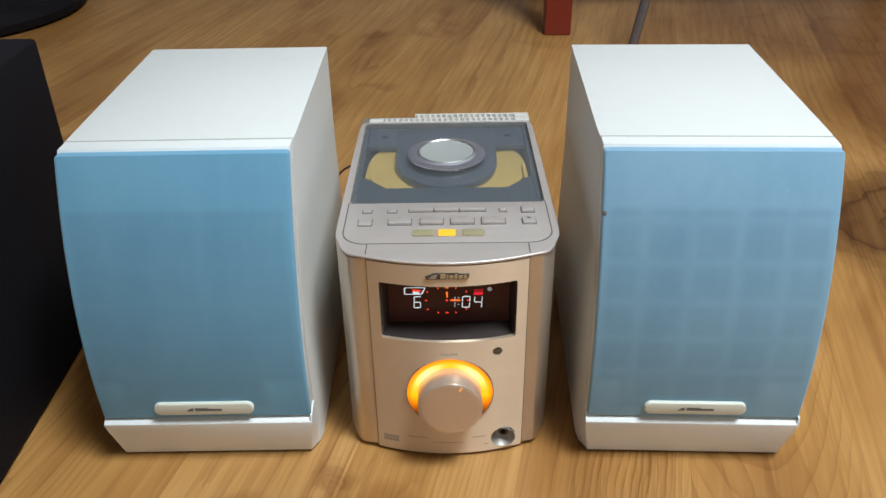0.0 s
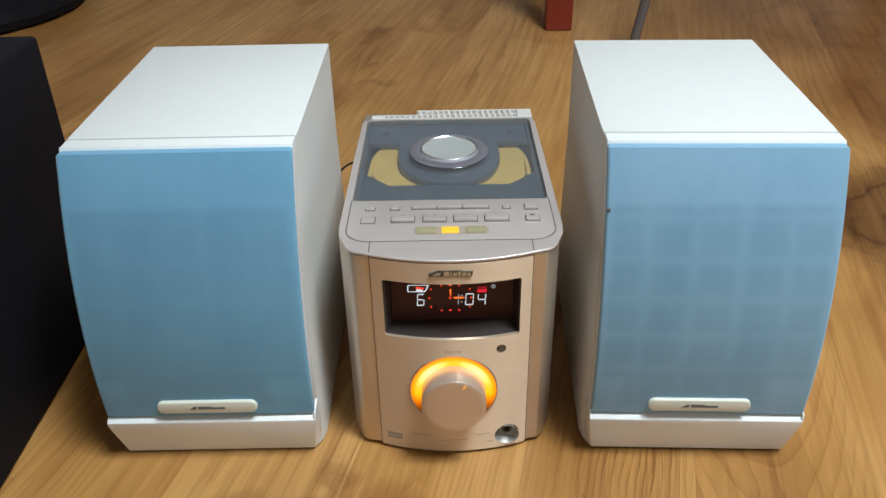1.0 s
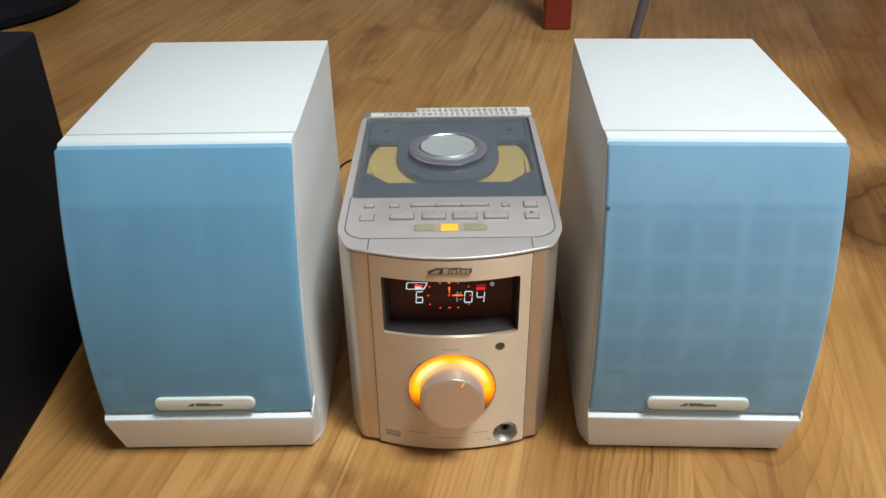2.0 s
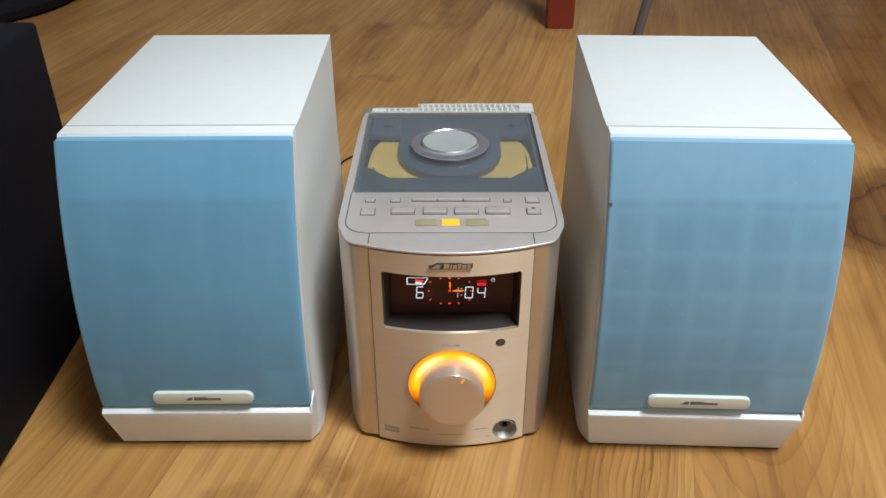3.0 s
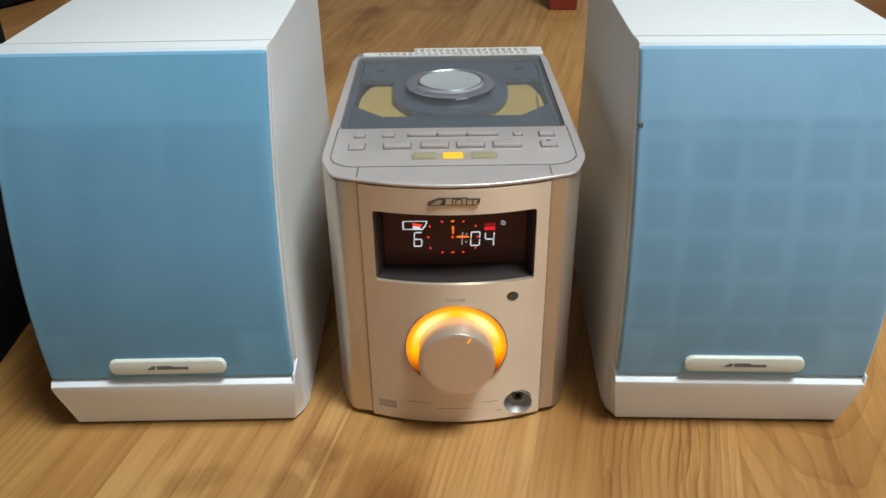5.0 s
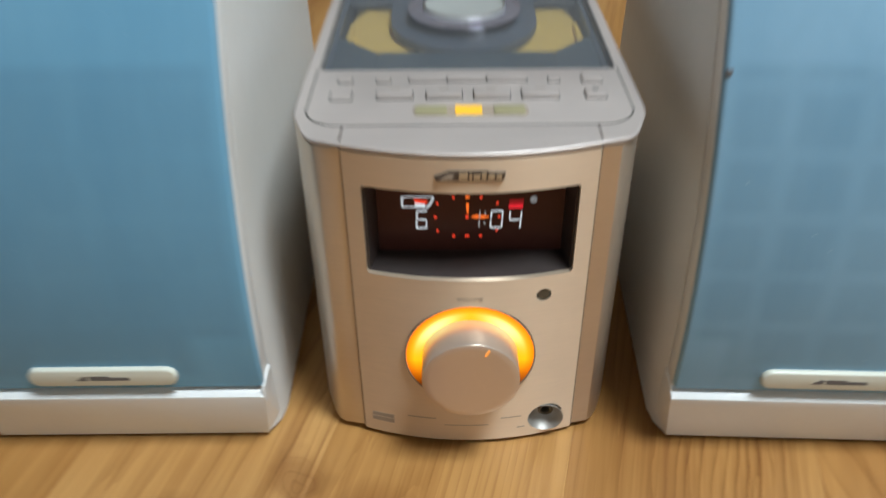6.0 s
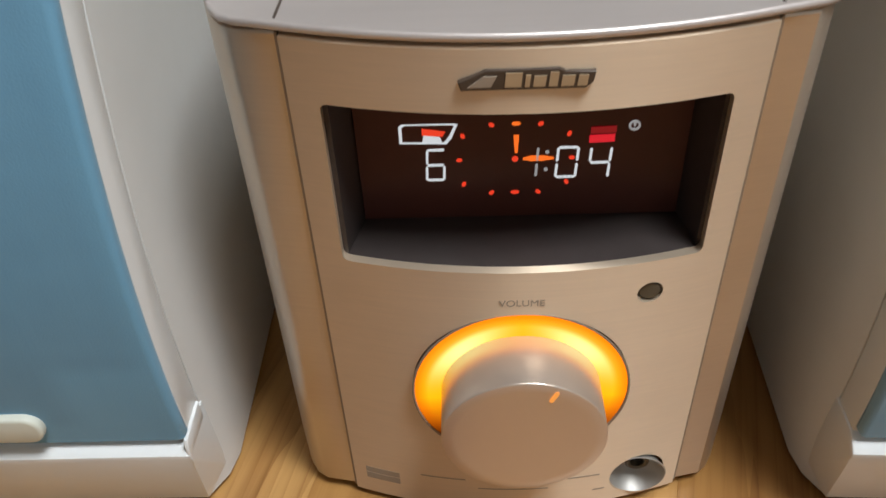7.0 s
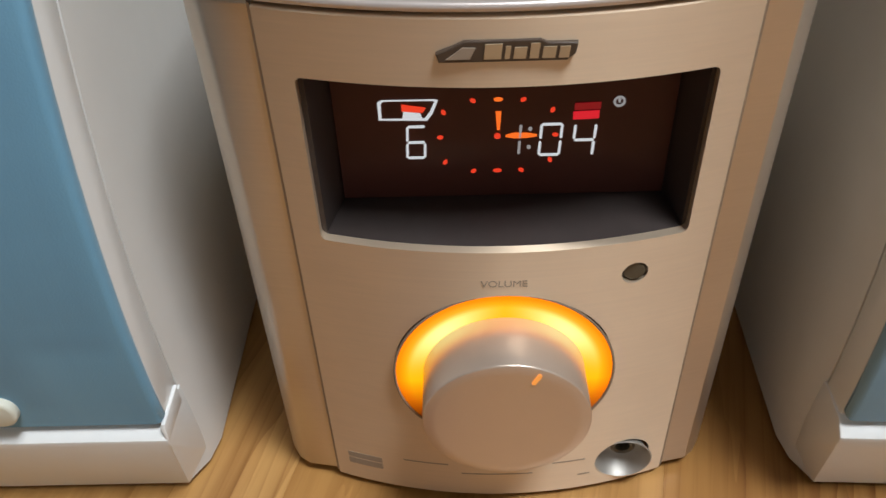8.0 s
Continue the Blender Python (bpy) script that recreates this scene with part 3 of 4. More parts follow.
# display
x0, x1, z0, z1 = WELL
wx = [x0 - 0.002 + (x1 - x0 + 0.004) * k / 20 for k in range(21)]
well = part("display_well", prism([(x, panel_y(x) + 0.0026) for x in wx] + [(x1 + 0.002, 0.0215), (x0 - 0.002, 0.0215)], z0 - 0.002, z1 + 0.002), CHARCOAL, unit, "deep dark recess of the display")
bm = bmesh.new()
corners = ((x0, z0, 0.0045, 0.0006), (x1, z0, -0.0035, 0.0006), (x1, z1, -0.0035, -0.0012), (x0, z1, 0.0045, -0.0012))
fa = [bm.verts.new((x - dx * 0.3, -0.0100, z - dz * 0.3)) for x, z, dx, dz in corners]
ka = [bm.verts.new((x + dx, 0.0178, z + dz)) for x, z, dx, dz in corners]
bm.faces.new(fa)
bm.faces.new(ka[::-1])
for i in range(4):
    bm.faces.new((fa[i], ka[i], ka[(i + 1) % 4], fa[(i + 1) % 4]))
cut(well, bm)
screen = part("display_screen", box(x0 + 0.0045, x1 - 0.0035, 0.0160, 0.0177, z0 + 0.001, z1 - 0.0015), SCREEN, unit, "dark reddish glass of the display")
DY = 0.0156


def glyph(name, polys, material, label=""):
    """Flat lit shapes (x, z) on the display."""
    bm = bmesh.new()
    for poly in polys:
        a = [bm.verts.new((x, DY, z)) for x, z in poly]
        b = [bm.verts.new((x, DY + 0.0003, z)) for x, z in poly]
        bm.faces.new(a)
        bm.faces.new(b[::-1])
        for i in range(len(a)):
            bm.faces.new((a[i], b[i], b[(i + 1) % len(a)], a[(i + 1) % len(a)]))
    return part(name, bm, material, screen, label)


def digit(ch, x, z, w, h, t=0.00062, g=0.00042):
    """A seven-stroke figure whose lower left corner is (x, z)."""
    top, mid = z + h, z + h / 2
    strokes = {"a": (x + g, x + w - g, top - t, top), "g": (x + g, x + w - g, mid - t / 2, mid + t / 2), "d": (x + g, x + w - g, z, z + t),
               "f": (x, x + t, mid + g, top - g), "b": (x + w - t, x + w, mid + g, top - g), "e": (x, x + t, z + g, mid - g), "c": (x + w - t, x + w, z + g, mid - g)}
    on = {"0": "abcdef", "1": "bc", "4": "bcfg", "6": "acdefg"}[ch]
    out = []
    for k in on:
        a, b, c, d = strokes[k]
        s = min(b - a, d - c) * 0.35
        lean = 0.05
        poly = [(a + s, c), (b - s, c), (b, c + s), (b, d - s), (b - s, d), (a + s, d), (a, d - s), (a, c + s)]
        out.append([(p + (q - z) * lean, q) for p, q in poly])
    return out


def oval(x, z, rx, rz, n=14, turn=0.0):
    c, s = math.cos(turn), math.sin(turn)
    pts = [(rx * math.cos(2 * math.pi * i / n), rz * math.sin(2 * math.pi * i / n)) for i in range(n)]
    return [(x + p * c - q * s, z + p * s + q * c) for p, q in pts]


def band(poly, d):
    """A hollow outline of a convex figure as four-sided strokes of the width d."""
    cx, cz = sum(p for p, _ in poly) / len(poly), sum(q for _, q in poly) / len(poly)
    inner = []
    for p, q in poly:
        far = math.hypot(p - cx, q - cz)
        inner.append((p + (cx - p) * d / far * 1.3, q + (cz - q) * d / far * 1.3))
    return [[poly[i], poly[(i + 1) % len(poly)], inner[(i + 1) % len(poly)], inner[i]] for i in range(len(poly))]


for ch, x, z, w, h, t, tint in (("6", -0.0237, 0.1173, 0.0050, 0.0096, 0.00062, DIGIT), ("1", 0.0010, 0.1176, 0.0036, 0.0092, 0.00062, DIGIT_DIM), ("0", 0.0090, 0.1173, 0.0056, 0.0094, 0.00062, DIGIT), ("4", 0.0172, 0.1170, 0.0056, 0.0094, 0.00062, DIGIT)):
    for stroke in digit(ch, x, z, w, h, t):
        glyph("figure_stroke", [stroke], tint, "lit white stroke of the figure " + ch)
for x, z in ((0.0070, 0.1252), (0.0068, 0.1200)):
    glyph("colon_dot", [oval(x, z, 0.0005, 0.0005)], DIGIT_DIM, "lit white colon dot")
glyph("disc_symbol", band([(-0.0297, 0.1287), (-0.0180, 0.1283), (-0.0166, 0.1302), (-0.0152, 0.1338), (-0.0162, 0.1340), (-0.0288, 0.1341), (-0.0297, 0.1334)], 0.00062), DIGIT, "lit white outline of a disc symbol")
glyph("play_mark", [[(-0.0240, 0.1290), (-0.0192, 0.1290), (-0.0196, 0.1303), (-0.0236, 0.1308)]], DIGIT, "lit white play mark")
glyph("play_flag", [[(-0.0240, 0.1310), (-0.0190, 0.1305), (-0.0182, 0.1318), (-0.0240, 0.1328)]], RED, "lit red flag of the play mark")
DIAL = (-0.0009, 0.1234)
for k in range(12):
    a = radians(30 * k)
    x, z = DIAL[0] + 0.0141 * math.sin(a), DIAL[1] + 0.0102 * math.cos(a)
    if k in (1, 5, 7, 11):
        x = DIAL[0] + 0.0060 * (1 if k in (1, 5) else -1)
        z = DIAL[1] + (0.0100 if k in (1, 11) else -0.0102)
    if k in (2, 4, 8, 10):
        x, z = DIAL[0] + 0.0131 * (1 if k < 6 else -1), DIAL[1] + (0.0070 if k in (2, 10) else -0.0073)
    wide = 0.0011 if k in (0, 6) else 0.00075
    glyph("dial_mark", [oval(x, z, wide, 0.00052, 12, a if k % 3 else 0.0)], ORANGE if k == 0 else RED, "lit red dial mark")
glyph("minute_hand", [[(-0.0015, 0.1303), (-0.0001, 0.1303), (-0.0004, 0.1252), (-0.0011, 0.1252)]], ORANGE, "lit orange dial hand")
glyph("hour_hand", [[(0.0010, 0.1236), (0.0030, 0.1242), (0.0062, 0.1241), (0.0087, 0.1236), (0.0087, 0.1231), (0.0060, 0.1227), (0.0030, 0.1227), (0.0010, 0.1231)]], ORANGE, "lit orange dial hand")
glyph("dial_hub", [oval(-0.0010, 0.1234, 0.0008, 0.0008)], RED, "lit red dial hub")
glyph("sound_mark", [[(0.0172, 0.1276), (0.0234, 0.1278), (0.0234, 0.1299), (0.0172, 0.1297)]], DEEP_RED, "lit red caption bar")
glyph("sound_glow", [[(0.0174, 0.1302), (0.0236, 0.1304), (0.0236, 0.1322), (0.0174, 0.1320)]], DIM_RED, "dim red caption bar")
glyph("timer_symbol", band(oval(0.0279, 0.1322, 0.00145, 0.00145, 16), 0.0004) + [oval(0.0279, 0.1325, 0.0003, 0.0007, 8)], DIGIT_DIM, "small lit round symbol")

# volume knob and its lit ring
ring = part("light_ring", lathe([(0.0299, -0.0052), (0.0290, -0.0057), (0.0262, -0.0058), (0.0226, -0.0058), (0.0200, -0.0056)], 96), RING, unit, "glowing amber ring round the knob", True)
ring.matrix_basis = Matrix.Translation((KX, 0, KZ))
rim = part("ring_rim", lathe([(0.0304, -0.0064), (0.0300, -0.0067), (0.0297, -0.0064), (0.0297, 0.006), (0.0304, 0.006)], 96), JOINT, unit, "dark rim of the ring", True)
rim.matrix_basis = Matrix.Translation((KX, 0.0008, KZ))
prof = [(0, -0.0224), (0.010, -0.0223), (0.0185, -0.0223), (0.0216, -0.0222), (0.0219, -0.0220), (0.0220, -0.0217), (0.0221, -0.0050), (0.0221, 0.0100), (0, 0.0100)]
knob = smooth_sharp(part("volume_knob", lathe(prof, 96), KNOB, unit, "large satin silver volume knob"), 50)
knob.matrix_basis = Matrix.Translation((KX, 0, KZ))
mark = part("pointer", prism(round_rect(-0.0005, 0.0005, -0.0019, 0.0019, 0.0004, 3), -0.0231, -0.0215, "y"), POINTER, knob, "small glowing orange pointer")
mark.matrix_basis = pose(0.0071, 0.0003, 0.0172, 0, 28, 0)

# remote eye, phones jack, badge and small print
eye = smooth_sharp(part("remote_eye", lathe([(0, -0.0008), (0.0025, -0.0006), (0.0036, 0.0008), (0.0036, 0.004), (0, 0.004)], 32), EYE, unit, "smoky grey round remote eye"))
eye.matrix_basis = Matrix.Translation((0.0329, panel_y(0.0329) + 0.0012, 0.0938))
jack = smooth_sharp(part("phones_jack", lathe([(0.0096, -0.0006), (0.0092, -0.0009), (0.0088, -0.0002), (0.0078, 0.0030), (0.0058, 0.0058), (0.0042, 0.0066), (0.0030, 0.0066)], 48), DISHED, unit, "bright dished phones socket"))
jack.matrix_basis = Matrix.Translation((0.0384, panel_y(0.0384), 0.0146)) @ Matrix.Diagonal((0.95, 1, 0.95, 1))
hole = smooth_sharp(part("socket_collar", lathe([(0.0042, 0.0064), (0.0040, 0.0026), (0.0032, 0.0022), (0.0024, 0.0026), (0.0022, 0.0072), (0, 0.0074)], 32), EYE, jack, "black collar of the socket"))
hole.matrix_basis = Matrix.Translation((0.0004, 0, 0.0022))
bz = 0.1572
badge = part("badge", prism([(-0.0140, bz - 0.0022), (0.0116, bz - 0.0022), (0.0132, bz - 0.0008), (0.0136, bz + 0.0016), (0.0075, bz + 0.0018), (0.0062, bz + 0.0025), (-0.0088, bz + 0.0024), (-0.0112, bz + 0.0012), (-0.0146, bz - 0.0002)], -0.0068, -0.0040, "y", 0.0003), BADGE, unit, "dark raised maker's badge with golden shapes")
part("emblem", prism([(-0.0126, bz - 0.0013), (-0.0078, bz - 0.0013), (-0.0066, bz + 0.0011), (-0.0092, bz + 0.0012)], -0.0071, -0.0060, "y"), PRINT, badge, "dull golden slanted mark")
for xa, xb, top in ((-0.0050, -0.0016, 0.0018), (-0.0009, 0.0001, 0.0013), (0.0008, 0.0033, 0.0010), (0.0040, 0.0058, 0.0018), (0.0065, 0.0091, 0.0010), (0.0098, 0.0118, 0.0010)):
    part("golden_block", prism([(xa, bz - 0.0014), (xb, bz - 0.0014), (xb + 0.0003, bz + top), (xa + 0.0003, bz + top)], -0.0071, -0.0060, "y"), GOLD, badge, "small golden block")
lettering("volume_print", "VOLUME", 0.0030, pose(0, panel_y(0) - 0.00002, 0.0942, 90, 0, 0), PRINT, unit, "small grey printed word")


def print_bar(xa, xb, za, zb, name="print_bar", material=PRINT):
    n = 4
    pts = [xa + (xb - xa) * k / n for k in range(n + 1)]
    part(name, prism([(x, panel_y(x) - 0.00008) for x in pts] + [(x, panel_y(x) + 0.0003) for x in reversed(pts)], za, zb), material, unit, "small grey printed mark")


for xa, xb, za, zb in ((-0.0480, -0.0370, 0.0140, 0.0166), (-0.0480, -0.0370, 0.0108, 0.0136), (0.0160, 0.0262, 0.0176, 0.0182), (-0.0300, -0.0160, 0.0176, 0.0182), (-0.012, 0.010, 0.0135, 0.0140), (0.0245, 0.0282, 0.0098, 0.0104)):
    print_bar(xa, xb, za, zb)

# top cover with the disc window
lip = [(x, panel_y(x) - 0.0004) for x in xs]
rim_half = [(0.0690, 0.2226), (0.0725, 0.2205), (0.0738, 0.2150)] + half[2:-1]
cover_outline = [(-x, y) for x, y in rim_half] + lip + [(x, y) for x, y in reversed(rim_half)]
cover = part("top_cover", prism(cover_outline, 0.1651, 0.1672, "z", 0.0010, 4), SILVER, unit, "satin silver top cover with a rounded lip")
smooth_sharp(cut(cover, prism(round_rect(-0.0686, 0.0690, 0.0738, 0.2210, 0.004, 4), 0.14, 0.2)), 30)
for sx in (-1, 1):
    part("panel_joint", box(sx * 0.0526 - 0.0003, sx * 0.0526 + 0.0003, 0.0034, 0.0300, 0.0040, 0.1646), JOINT, unit, "thin dark joint beside the front panel")
    part("lip_joint", box(sx * 0.0526 - 0.0003, sx * 0.0526 + 0.0003, 0.0046, 0.0172, 0.1655, 0.16735), BADGE, unit, "thin dark joint across the lip")
    part("window_joint", box(sx * 0.0689 - 0.00025, sx * 0.0689 + 0.00025, 0.074, 0.2180, 0.1655, 0.16735), BLACK if sx > 0 else SEAM, unit, "dark gap beside the disc window")
outline = [(x * 1.0, y) for x, y in round_rect(-0.0692, 0.0692, 0.0182, 0.0735, 0.0150, 8, (1, 1, 0, 0))]
part("panel_gap", prism([(x * 1.012, 0.046 + (y - 0.046) * 1.028) for x, y in outline], 0.1660, 0.16734), SEAM, unit, "thin dark outline of the button panel")
smooth_sharp(part("button_panel", prism(outline, 0.1660, 0.1676, "z", 0.0003), SILVER, unit, "satin silver button panel"))


def button(xa, xb, y, depth, height=0.0016, tint=SILVER, rim=True, name="button"):
    if rim:
        # dark outline, wider in front to paint the shade below the button's edge
        part("button_rim", prism(round_rect(xa - 0.0006, xb + 0.0006, y - depth / 2 - 0.0011, y + depth / 2 + 0.0005, 0.0007, 3), 0.1670, 0.16768), SEAM, unit)
    return smooth_sharp(part(name, prism(round_rect(xa, xb, y - depth / 2, y + depth / 2, 0.0006, 3), 0.1670, 0.1676 + height, "z", 0.0004), tint, unit))


for xa, xb in ((-0.0585, -0.0525), (-0.0412, -0.0352), (0.0364, 0.0412)):
    button(xa, xb, 0.0612, 0.0042, 0.0012)
for xa, xb in ((-0.0265, -0.0096), (-0.0091, 0.0082), (0.0087, 0.0266)):
    button(xa, xb, 0.0620, 0.0040, 0.0016)
button(0.0516, 0.0602, 0.0615, 0.0076)
button(-0.0603, -0.0514, 0.0455, 0.0085, 0.0008)
for xa, xb in ((-0.0400, -0.0246), (-0.0184, -0.0030), (0.0024, 0.0180), (0.0234, 0.0392)):
    b = button(xa, xb, 0.0460, 0.0082, 0.0020)
    part("button_print", box((xa + xb) / 2 - 0.0022, (xa + xb) / 2 + 0.0022, 0.0478, 0.0483, 0.16962, 0.16972), PRINT, b)
b = button(0.0511, 0.0599, 0.0456, 0.0078)
part("button_print", box(0.0542, 0.0568, 0.0462, 0.0480, 0.1691, 0.1694), INK, b)
part("lamp_strip", prism(round_rect(-0.0240, 0.0250, 0.0254, 0.0348, 0.0030, 5), 0.1670, 0.1678), PRINT, unit, "shallow recess of the mode lamps")
for xa, xb, tint, word in ((-0.0229, -0.0095, DIM_LED, "unlit olive mode lamp"), (-0.0060, 0.0054, LED, "glowing amber mode lamp"), (0.0103, 0.0236, DIM_LED, "unlit olive mode lamp")):
    lampkey = smooth_sharp(part("mode_lamp", prism(round_rect(xa, xb, 0.0262, 0.0340, 0.0008, 3), 0.1670, 0.1686, "z", 0.0004), tint, unit, word))

# what lies under the window
part("disc_tray", box(-0.0658, 0.0658, 0.0762, 0.2233, 0.1432, 0.1450), TRAY, unit, "dark blue floor of the disc well")
for sx in (-1, 1):
    part("tray_side", prism([(sx * 0.0655, 0.0765), (sx * 0.0440, 0.0765), (sx * 0.0440, 0.1060), (sx * 0.0655, 0.1280)], 0.1450, 0.1624, "z", 0.0005), TRAY, unit, "dark shoulder of the disc well")
    part("side_rail", box(min(sx * 0.0656, sx * 0.0684), max(sx * 0.0656, sx * 0.0684), 0.0750, 0.2230, 0.1440, 0.1630), ARM, unit, "slate rail beside the disc well")
    part("finger_notch", prism([(sx * 0.0600, 0.120), (sx * 0.0640, 0.126), (sx * 0.0630, 0.160), (sx * 0.0605, 0.158)], 0.1560, 0.1576, "z", 0.0003), DISC, unit, "pale edge of a finger notch")
part("tray_front", box(-0.0440, 0.0440, 0.0765, 0.1072, 0.1450, 0.1624, 0.0005), TRAY, unit, "dark front shelf of the disc well")
arm = [(-0.0405, 0.2225), (-0.0405, 0.1600)] + [(0.0405 * math.cos(radians(180 + 180 * k / 24)), 0.1600 + 0.0490 * math.sin(radians(180 + 180 * k / 24))) for k in range(1, 24)] + [(0.0405, 0.1600), (0.0405, 0.2225)]
smooth_sharp(part("clamp_arm", prism(arm, 0.1565, 0.1615, "z", 0.0008), ARM, unit, "slate clamp arm over the disc"))
part("hinge_plate", box(-0.0655, 0.0655, 0.1860, 0.2230, 0.1570, 0.1612, 0.0006), ARM, unit, "slate hinge plate behind the disc")
for sx in (-1, 1):
    part("hinge_screw", prism(oval(sx * 0.0520, 0.2060, 0.0030, 0.0022), 0.1612, 0.1618), BLACK, unit, "dark hinge screw")
part("disc_window", prism(round_rect(-0.0685, 0.0686, 0.0740, 0.2208, 0.0036, 4), 0.1646, 0.1674, "z", 0.0005), SMOKE, unit, "smoky blue clear plastic window over the disc")
smooth_sharp(part("cap_rim", lathe([(0.0222, 0.1690), (0.0226, 0.1702), (0.0219, 0.1706), (0.0212, 0.1700)], 72, "z"), CHROME, unit, "polished rim of the clamp face")).matrix_basis = Matrix.Translation((0.0, 0.1562, 0))
CLAMP = plain("clamp_silver", (0.46, 0.45, 0.53), 0.24, 0.75, spread=0.04)
cap = smooth_sharp(part("clamp_cap", lathe([(0.0310, 0.1675), (0.0307, 0.1682), (0.0290, 0.1688), (0.0262, 0.1690), (0.0240, 0.1688), (0.0226, 0.1683)], 72, "z"), CLAMP, unit, "bright ring of the disc clamp"), 40)
cap.matrix_basis = Matrix.Translation((0.0, 0.1562, 0))
face = smooth_sharp(part("cap_face", lathe([(0.0226, 0.1682), (0.0224, 0.1696), (0.0214, 0.1699), (0.0206, 0.1697), (0.0, 0.1696)], 72, "z"), CAP, unit, "satin grey face of the disc clamp"))
face.matrix_basis = Matrix.Translation((0.0, 0.1562, 0))

# vents along the back
part("vent_bed", box(-0.0640, 0.0700, 0.2215, 0.2305, 0.1560, 0.1605), BLACK, unit, "dark opening behind the vent bars")
part("vent_bed", box(-0.0270, 0.0700, 0.2300, 0.2400, 0.1560, 0.1605), BLACK, unit, "dark opening behind the vent bars")
for xa, xb, ya, yb in ((-0.0665, 0.0722, 0.2228, 0.2241), (-0.0665, 0.0722, 0.2298, 0.2309), (-0.0275, 0.0722, 0.2390, 0.2410), (-0.0665, -0.0545, 0.2244, 0.2291), (0.0600, 0.0722, 0.2244, 0.2291), (0.0600, 0.0722, 0.2317, 0.2386)):
    part("vent_rail", box(xa, xb, ya, yb, 0.1600, 0.1678, 0.0004), PALE, unit, "pale rail of the vent")
bar_mesh = None
for row, (xa, n, ya) in enumerate(((-0.0521, 23, 0.2267), (-0.0239, 17, 0.2352))):
    for k in range(n):
        if bar_mesh is None:
            ob = part("vent_bar", box(-0.0009, 0.0009, -0.0038, 0.0038, 0.1600, 0.1674), PALE, unit)
            bar_mesh = ob.data
        else:
            ob = new("vent_bar", bar_mesh)
            ob.parent = unit
        ob.matrix_basis = Matrix.Translation((xa + 0.00488 * k, ya, 0.0))

disc = thing("compact_disc", "yellow-printed compact disc lying in the stereo's disc well", "disc", U @ Matrix.Translation((0.0, 0.1600, 0.1452)))
smooth_sharp(part("label_side", lathe([(0.0075, 0.0088), (0.0632, 0.0088), (0.0635, 0.0094), (0.0632, 0.0100), (0.0075, 0.0100), (0.0075, 0.0088)], 96, "z"), DISC, disc, "yellow printed disc"))
part("spindle", lathe([(0.0074, 0.0), (0.0074, 0.0105), (0.005, 0.0112), (0, 0.0112)], 32, "z"), BLACK, disc, "dark spindle under the disc")


# ---- things round about ----
sub = thing("subwoofer", "large black box-shaped loudspeaker standing on the floor", "speaker", pose(-0.3245, 0.179, 0, 0, 0, 2.6))
smooth_sharp(part("cabinet", box(-0.30, 0.0, -0.36, 0.0, 0.0015, 0.255, 0.004, 3), VINYL, sub))
for x in (-0.27, -0.03):
    for y in (-0.33, -0.03):
        f = part("foot", lathe([(0, 0), (0.014, 0), (0.015, 0.007), (0, 0.007)], 24, "z"), RUBBER, sub)
        f.matrix_basis = Matrix.Translation((x, y, 0))

cushion = smooth_sharp(part("floor_cushion", lathe([(0, 0), (0.262, 0), (0.276, 0.008), (0.280, 0.022), (0.272, 0.040), (0.245, 0.052), (0.15, 0.060), (0, 0.062)], 72, "z"), VINYL))
cushion.matrix_basis = Matrix.Translation((-1.070, 1.200, 0))
tagged(cushion, "black round cushion lying on the floor", "cushion")

table = thing("side_table", "dark red lacquered low table standing on the floor", "table", pose(0.1640, 1.061, 0, 0, 0, 0))
# top and other legs are unseen, added so the table shades the floor
part("tabletop", box(-0.05, 0.85, -0.05, 0.55, 0.36, 0.385, 0.004), RED_WOOD, table)
for x in (0.0, 0.80):
    for y in (0.0, 0.50):
        part("leg", box(x - 0.024, x + 0.024, y - 0.024, y + 0.024, 0, 0.36, 0.003), RED_WOOD, table)

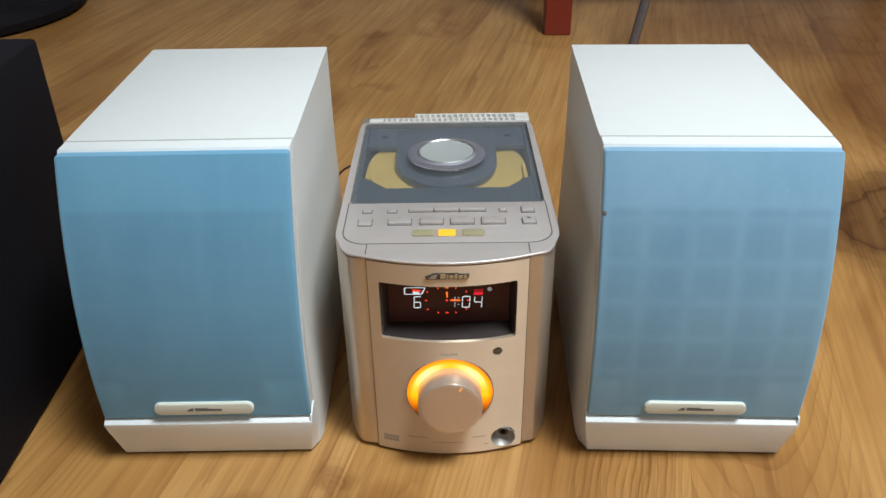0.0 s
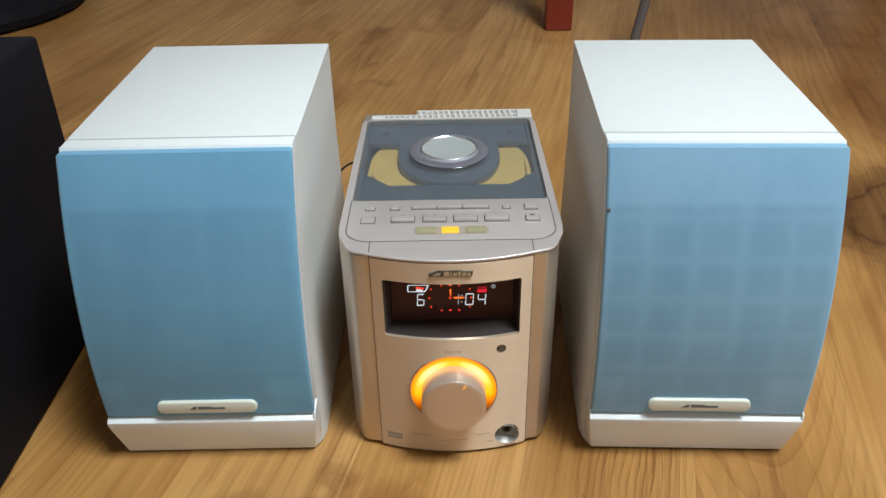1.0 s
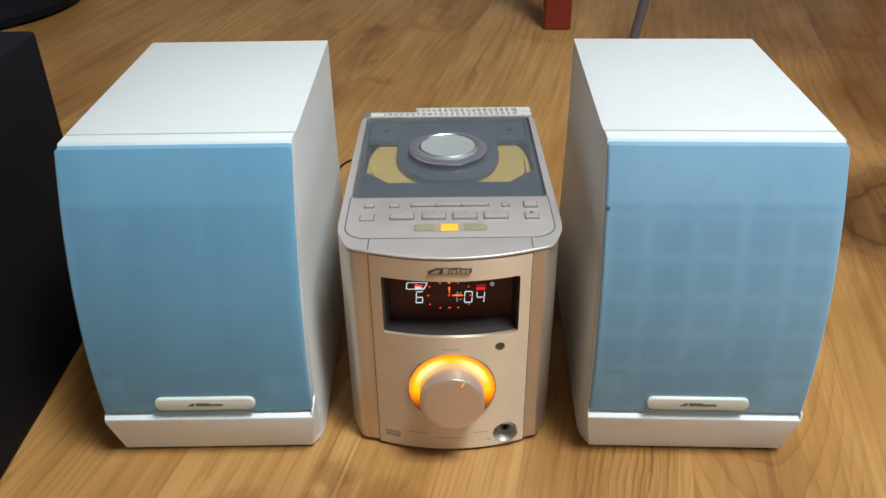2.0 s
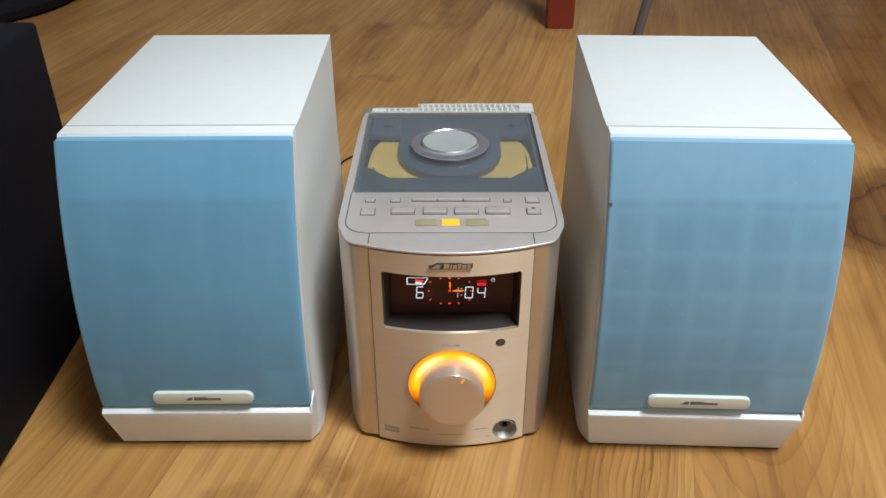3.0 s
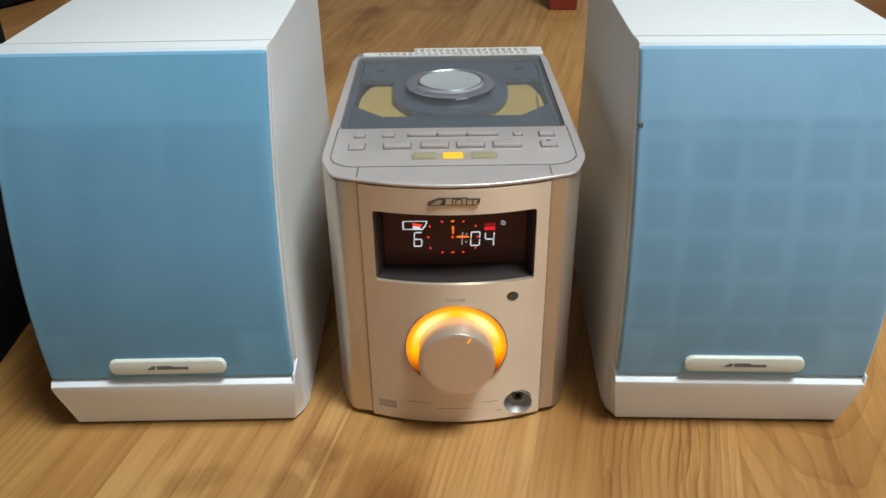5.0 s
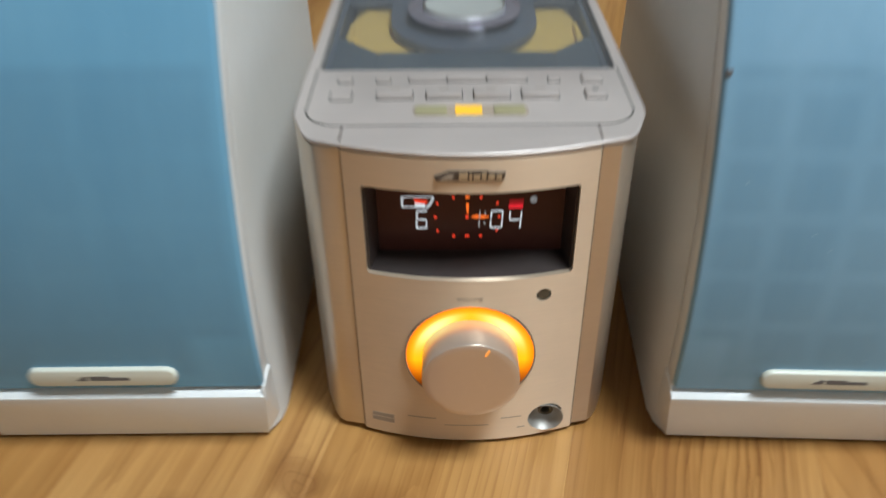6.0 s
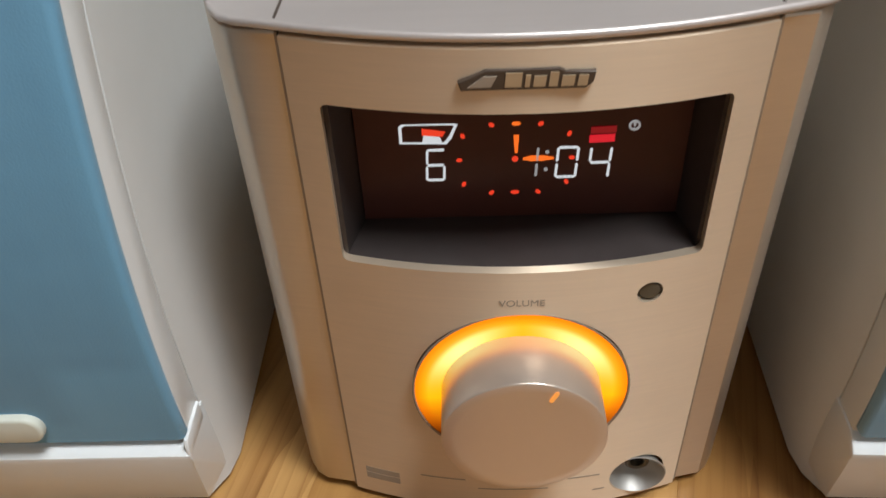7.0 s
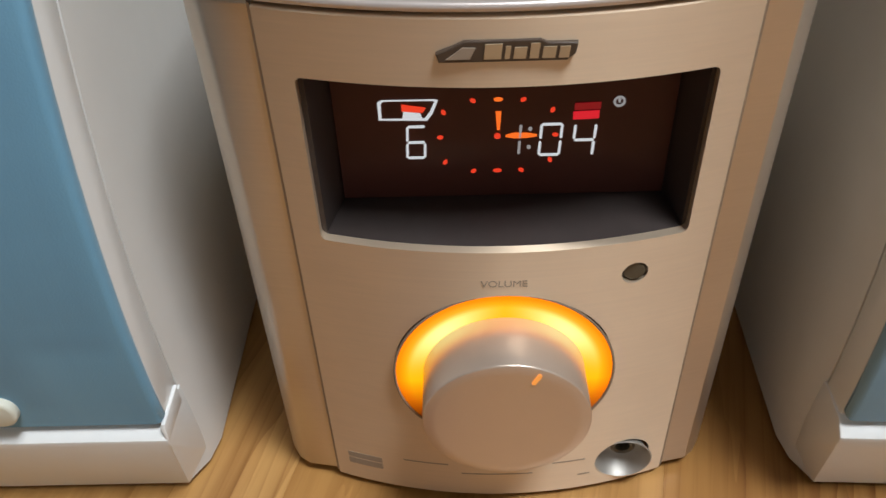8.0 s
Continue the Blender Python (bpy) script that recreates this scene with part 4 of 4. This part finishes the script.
stand = thing("metal_stand", "slim chrome tube of a stand resting on the floor", "stand", pose(0.271, 0.900, 0, 0, 10, 0))
STEEL = plain("dark_steel", (0.20, 0.20, 0.23), 0.22, 0.6)
pole = smooth_sharp(part("pole", lathe([(0, 0.002), (0.0078, 0.002), (0.0078, 0.34), (0, 0.34)], 32, "z"), STEEL, stand))
tip = smooth_sharp(part("rubber_tip", lathe([(0, -0.001), (0.0090, 0.0), (0.0090, 0.012), (0.0079, 0.013), (0, 0.013)], 32, "z"), RUBBER, stand, "black rubber tip"))

cable_data = bpy.data.curves.new("speaker_cable", "CURVE")
cable_data.dimensions, cable_data.bevel_depth, cable_data.bevel_resolution = "3D", 0.0011, 3
sp = cable_data.splines.new("BEZIER")
pts = ((-0.175, 0.229, 0.030), (-0.168, 0.330, 0.002), (-0.151, 0.443, 0.0018), (-0.139, 0.480, 0.0018), (-0.095, 0.500, 0.0018), (-0.050, 0.400, 0.002), (-0.030, 0.236, 0.045))
sp.bezier_points.add(len(pts) - 1)
for bp, p in zip(sp.bezier_points, pts):
    bp.co, bp.handle_left_type, bp.handle_right_type = p, "AUTO", "AUTO"
cable_data.materials.append(BLACK)
tagged(new("speaker_cable", cable_data), "thin black cable looping over the floor behind the stereo", "cable")


# ---- floor boards ----
BOARD, LONG = 0.12, 9.0
wood_mesh = None
row = 0
x = X0 - (X0 - 0.1736) % -BOARD - BOARD
while x < X1:
    y = Y0 - (row * 0.43) % LONG
    while y < Y1:
        ya, yb = max(y, Y0), min(y + LONG, Y1)
        if yb - ya > 0.02:
            if wood_mesh is None or yb - ya < LONG - 1e-6:
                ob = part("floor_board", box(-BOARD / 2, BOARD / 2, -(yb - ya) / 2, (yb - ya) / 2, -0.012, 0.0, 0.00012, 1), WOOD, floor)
                if yb - ya > LONG - 1e-6:
                    wood_mesh = ob.data
            else:
                ob = new("floor_board", wood_mesh)
                ob.parent = floor
            ob.matrix_basis = Matrix.Translation((x + BOARD / 2, (ya + yb) / 2, 0))
        y += LONG
    x += BOARD
    row += 1
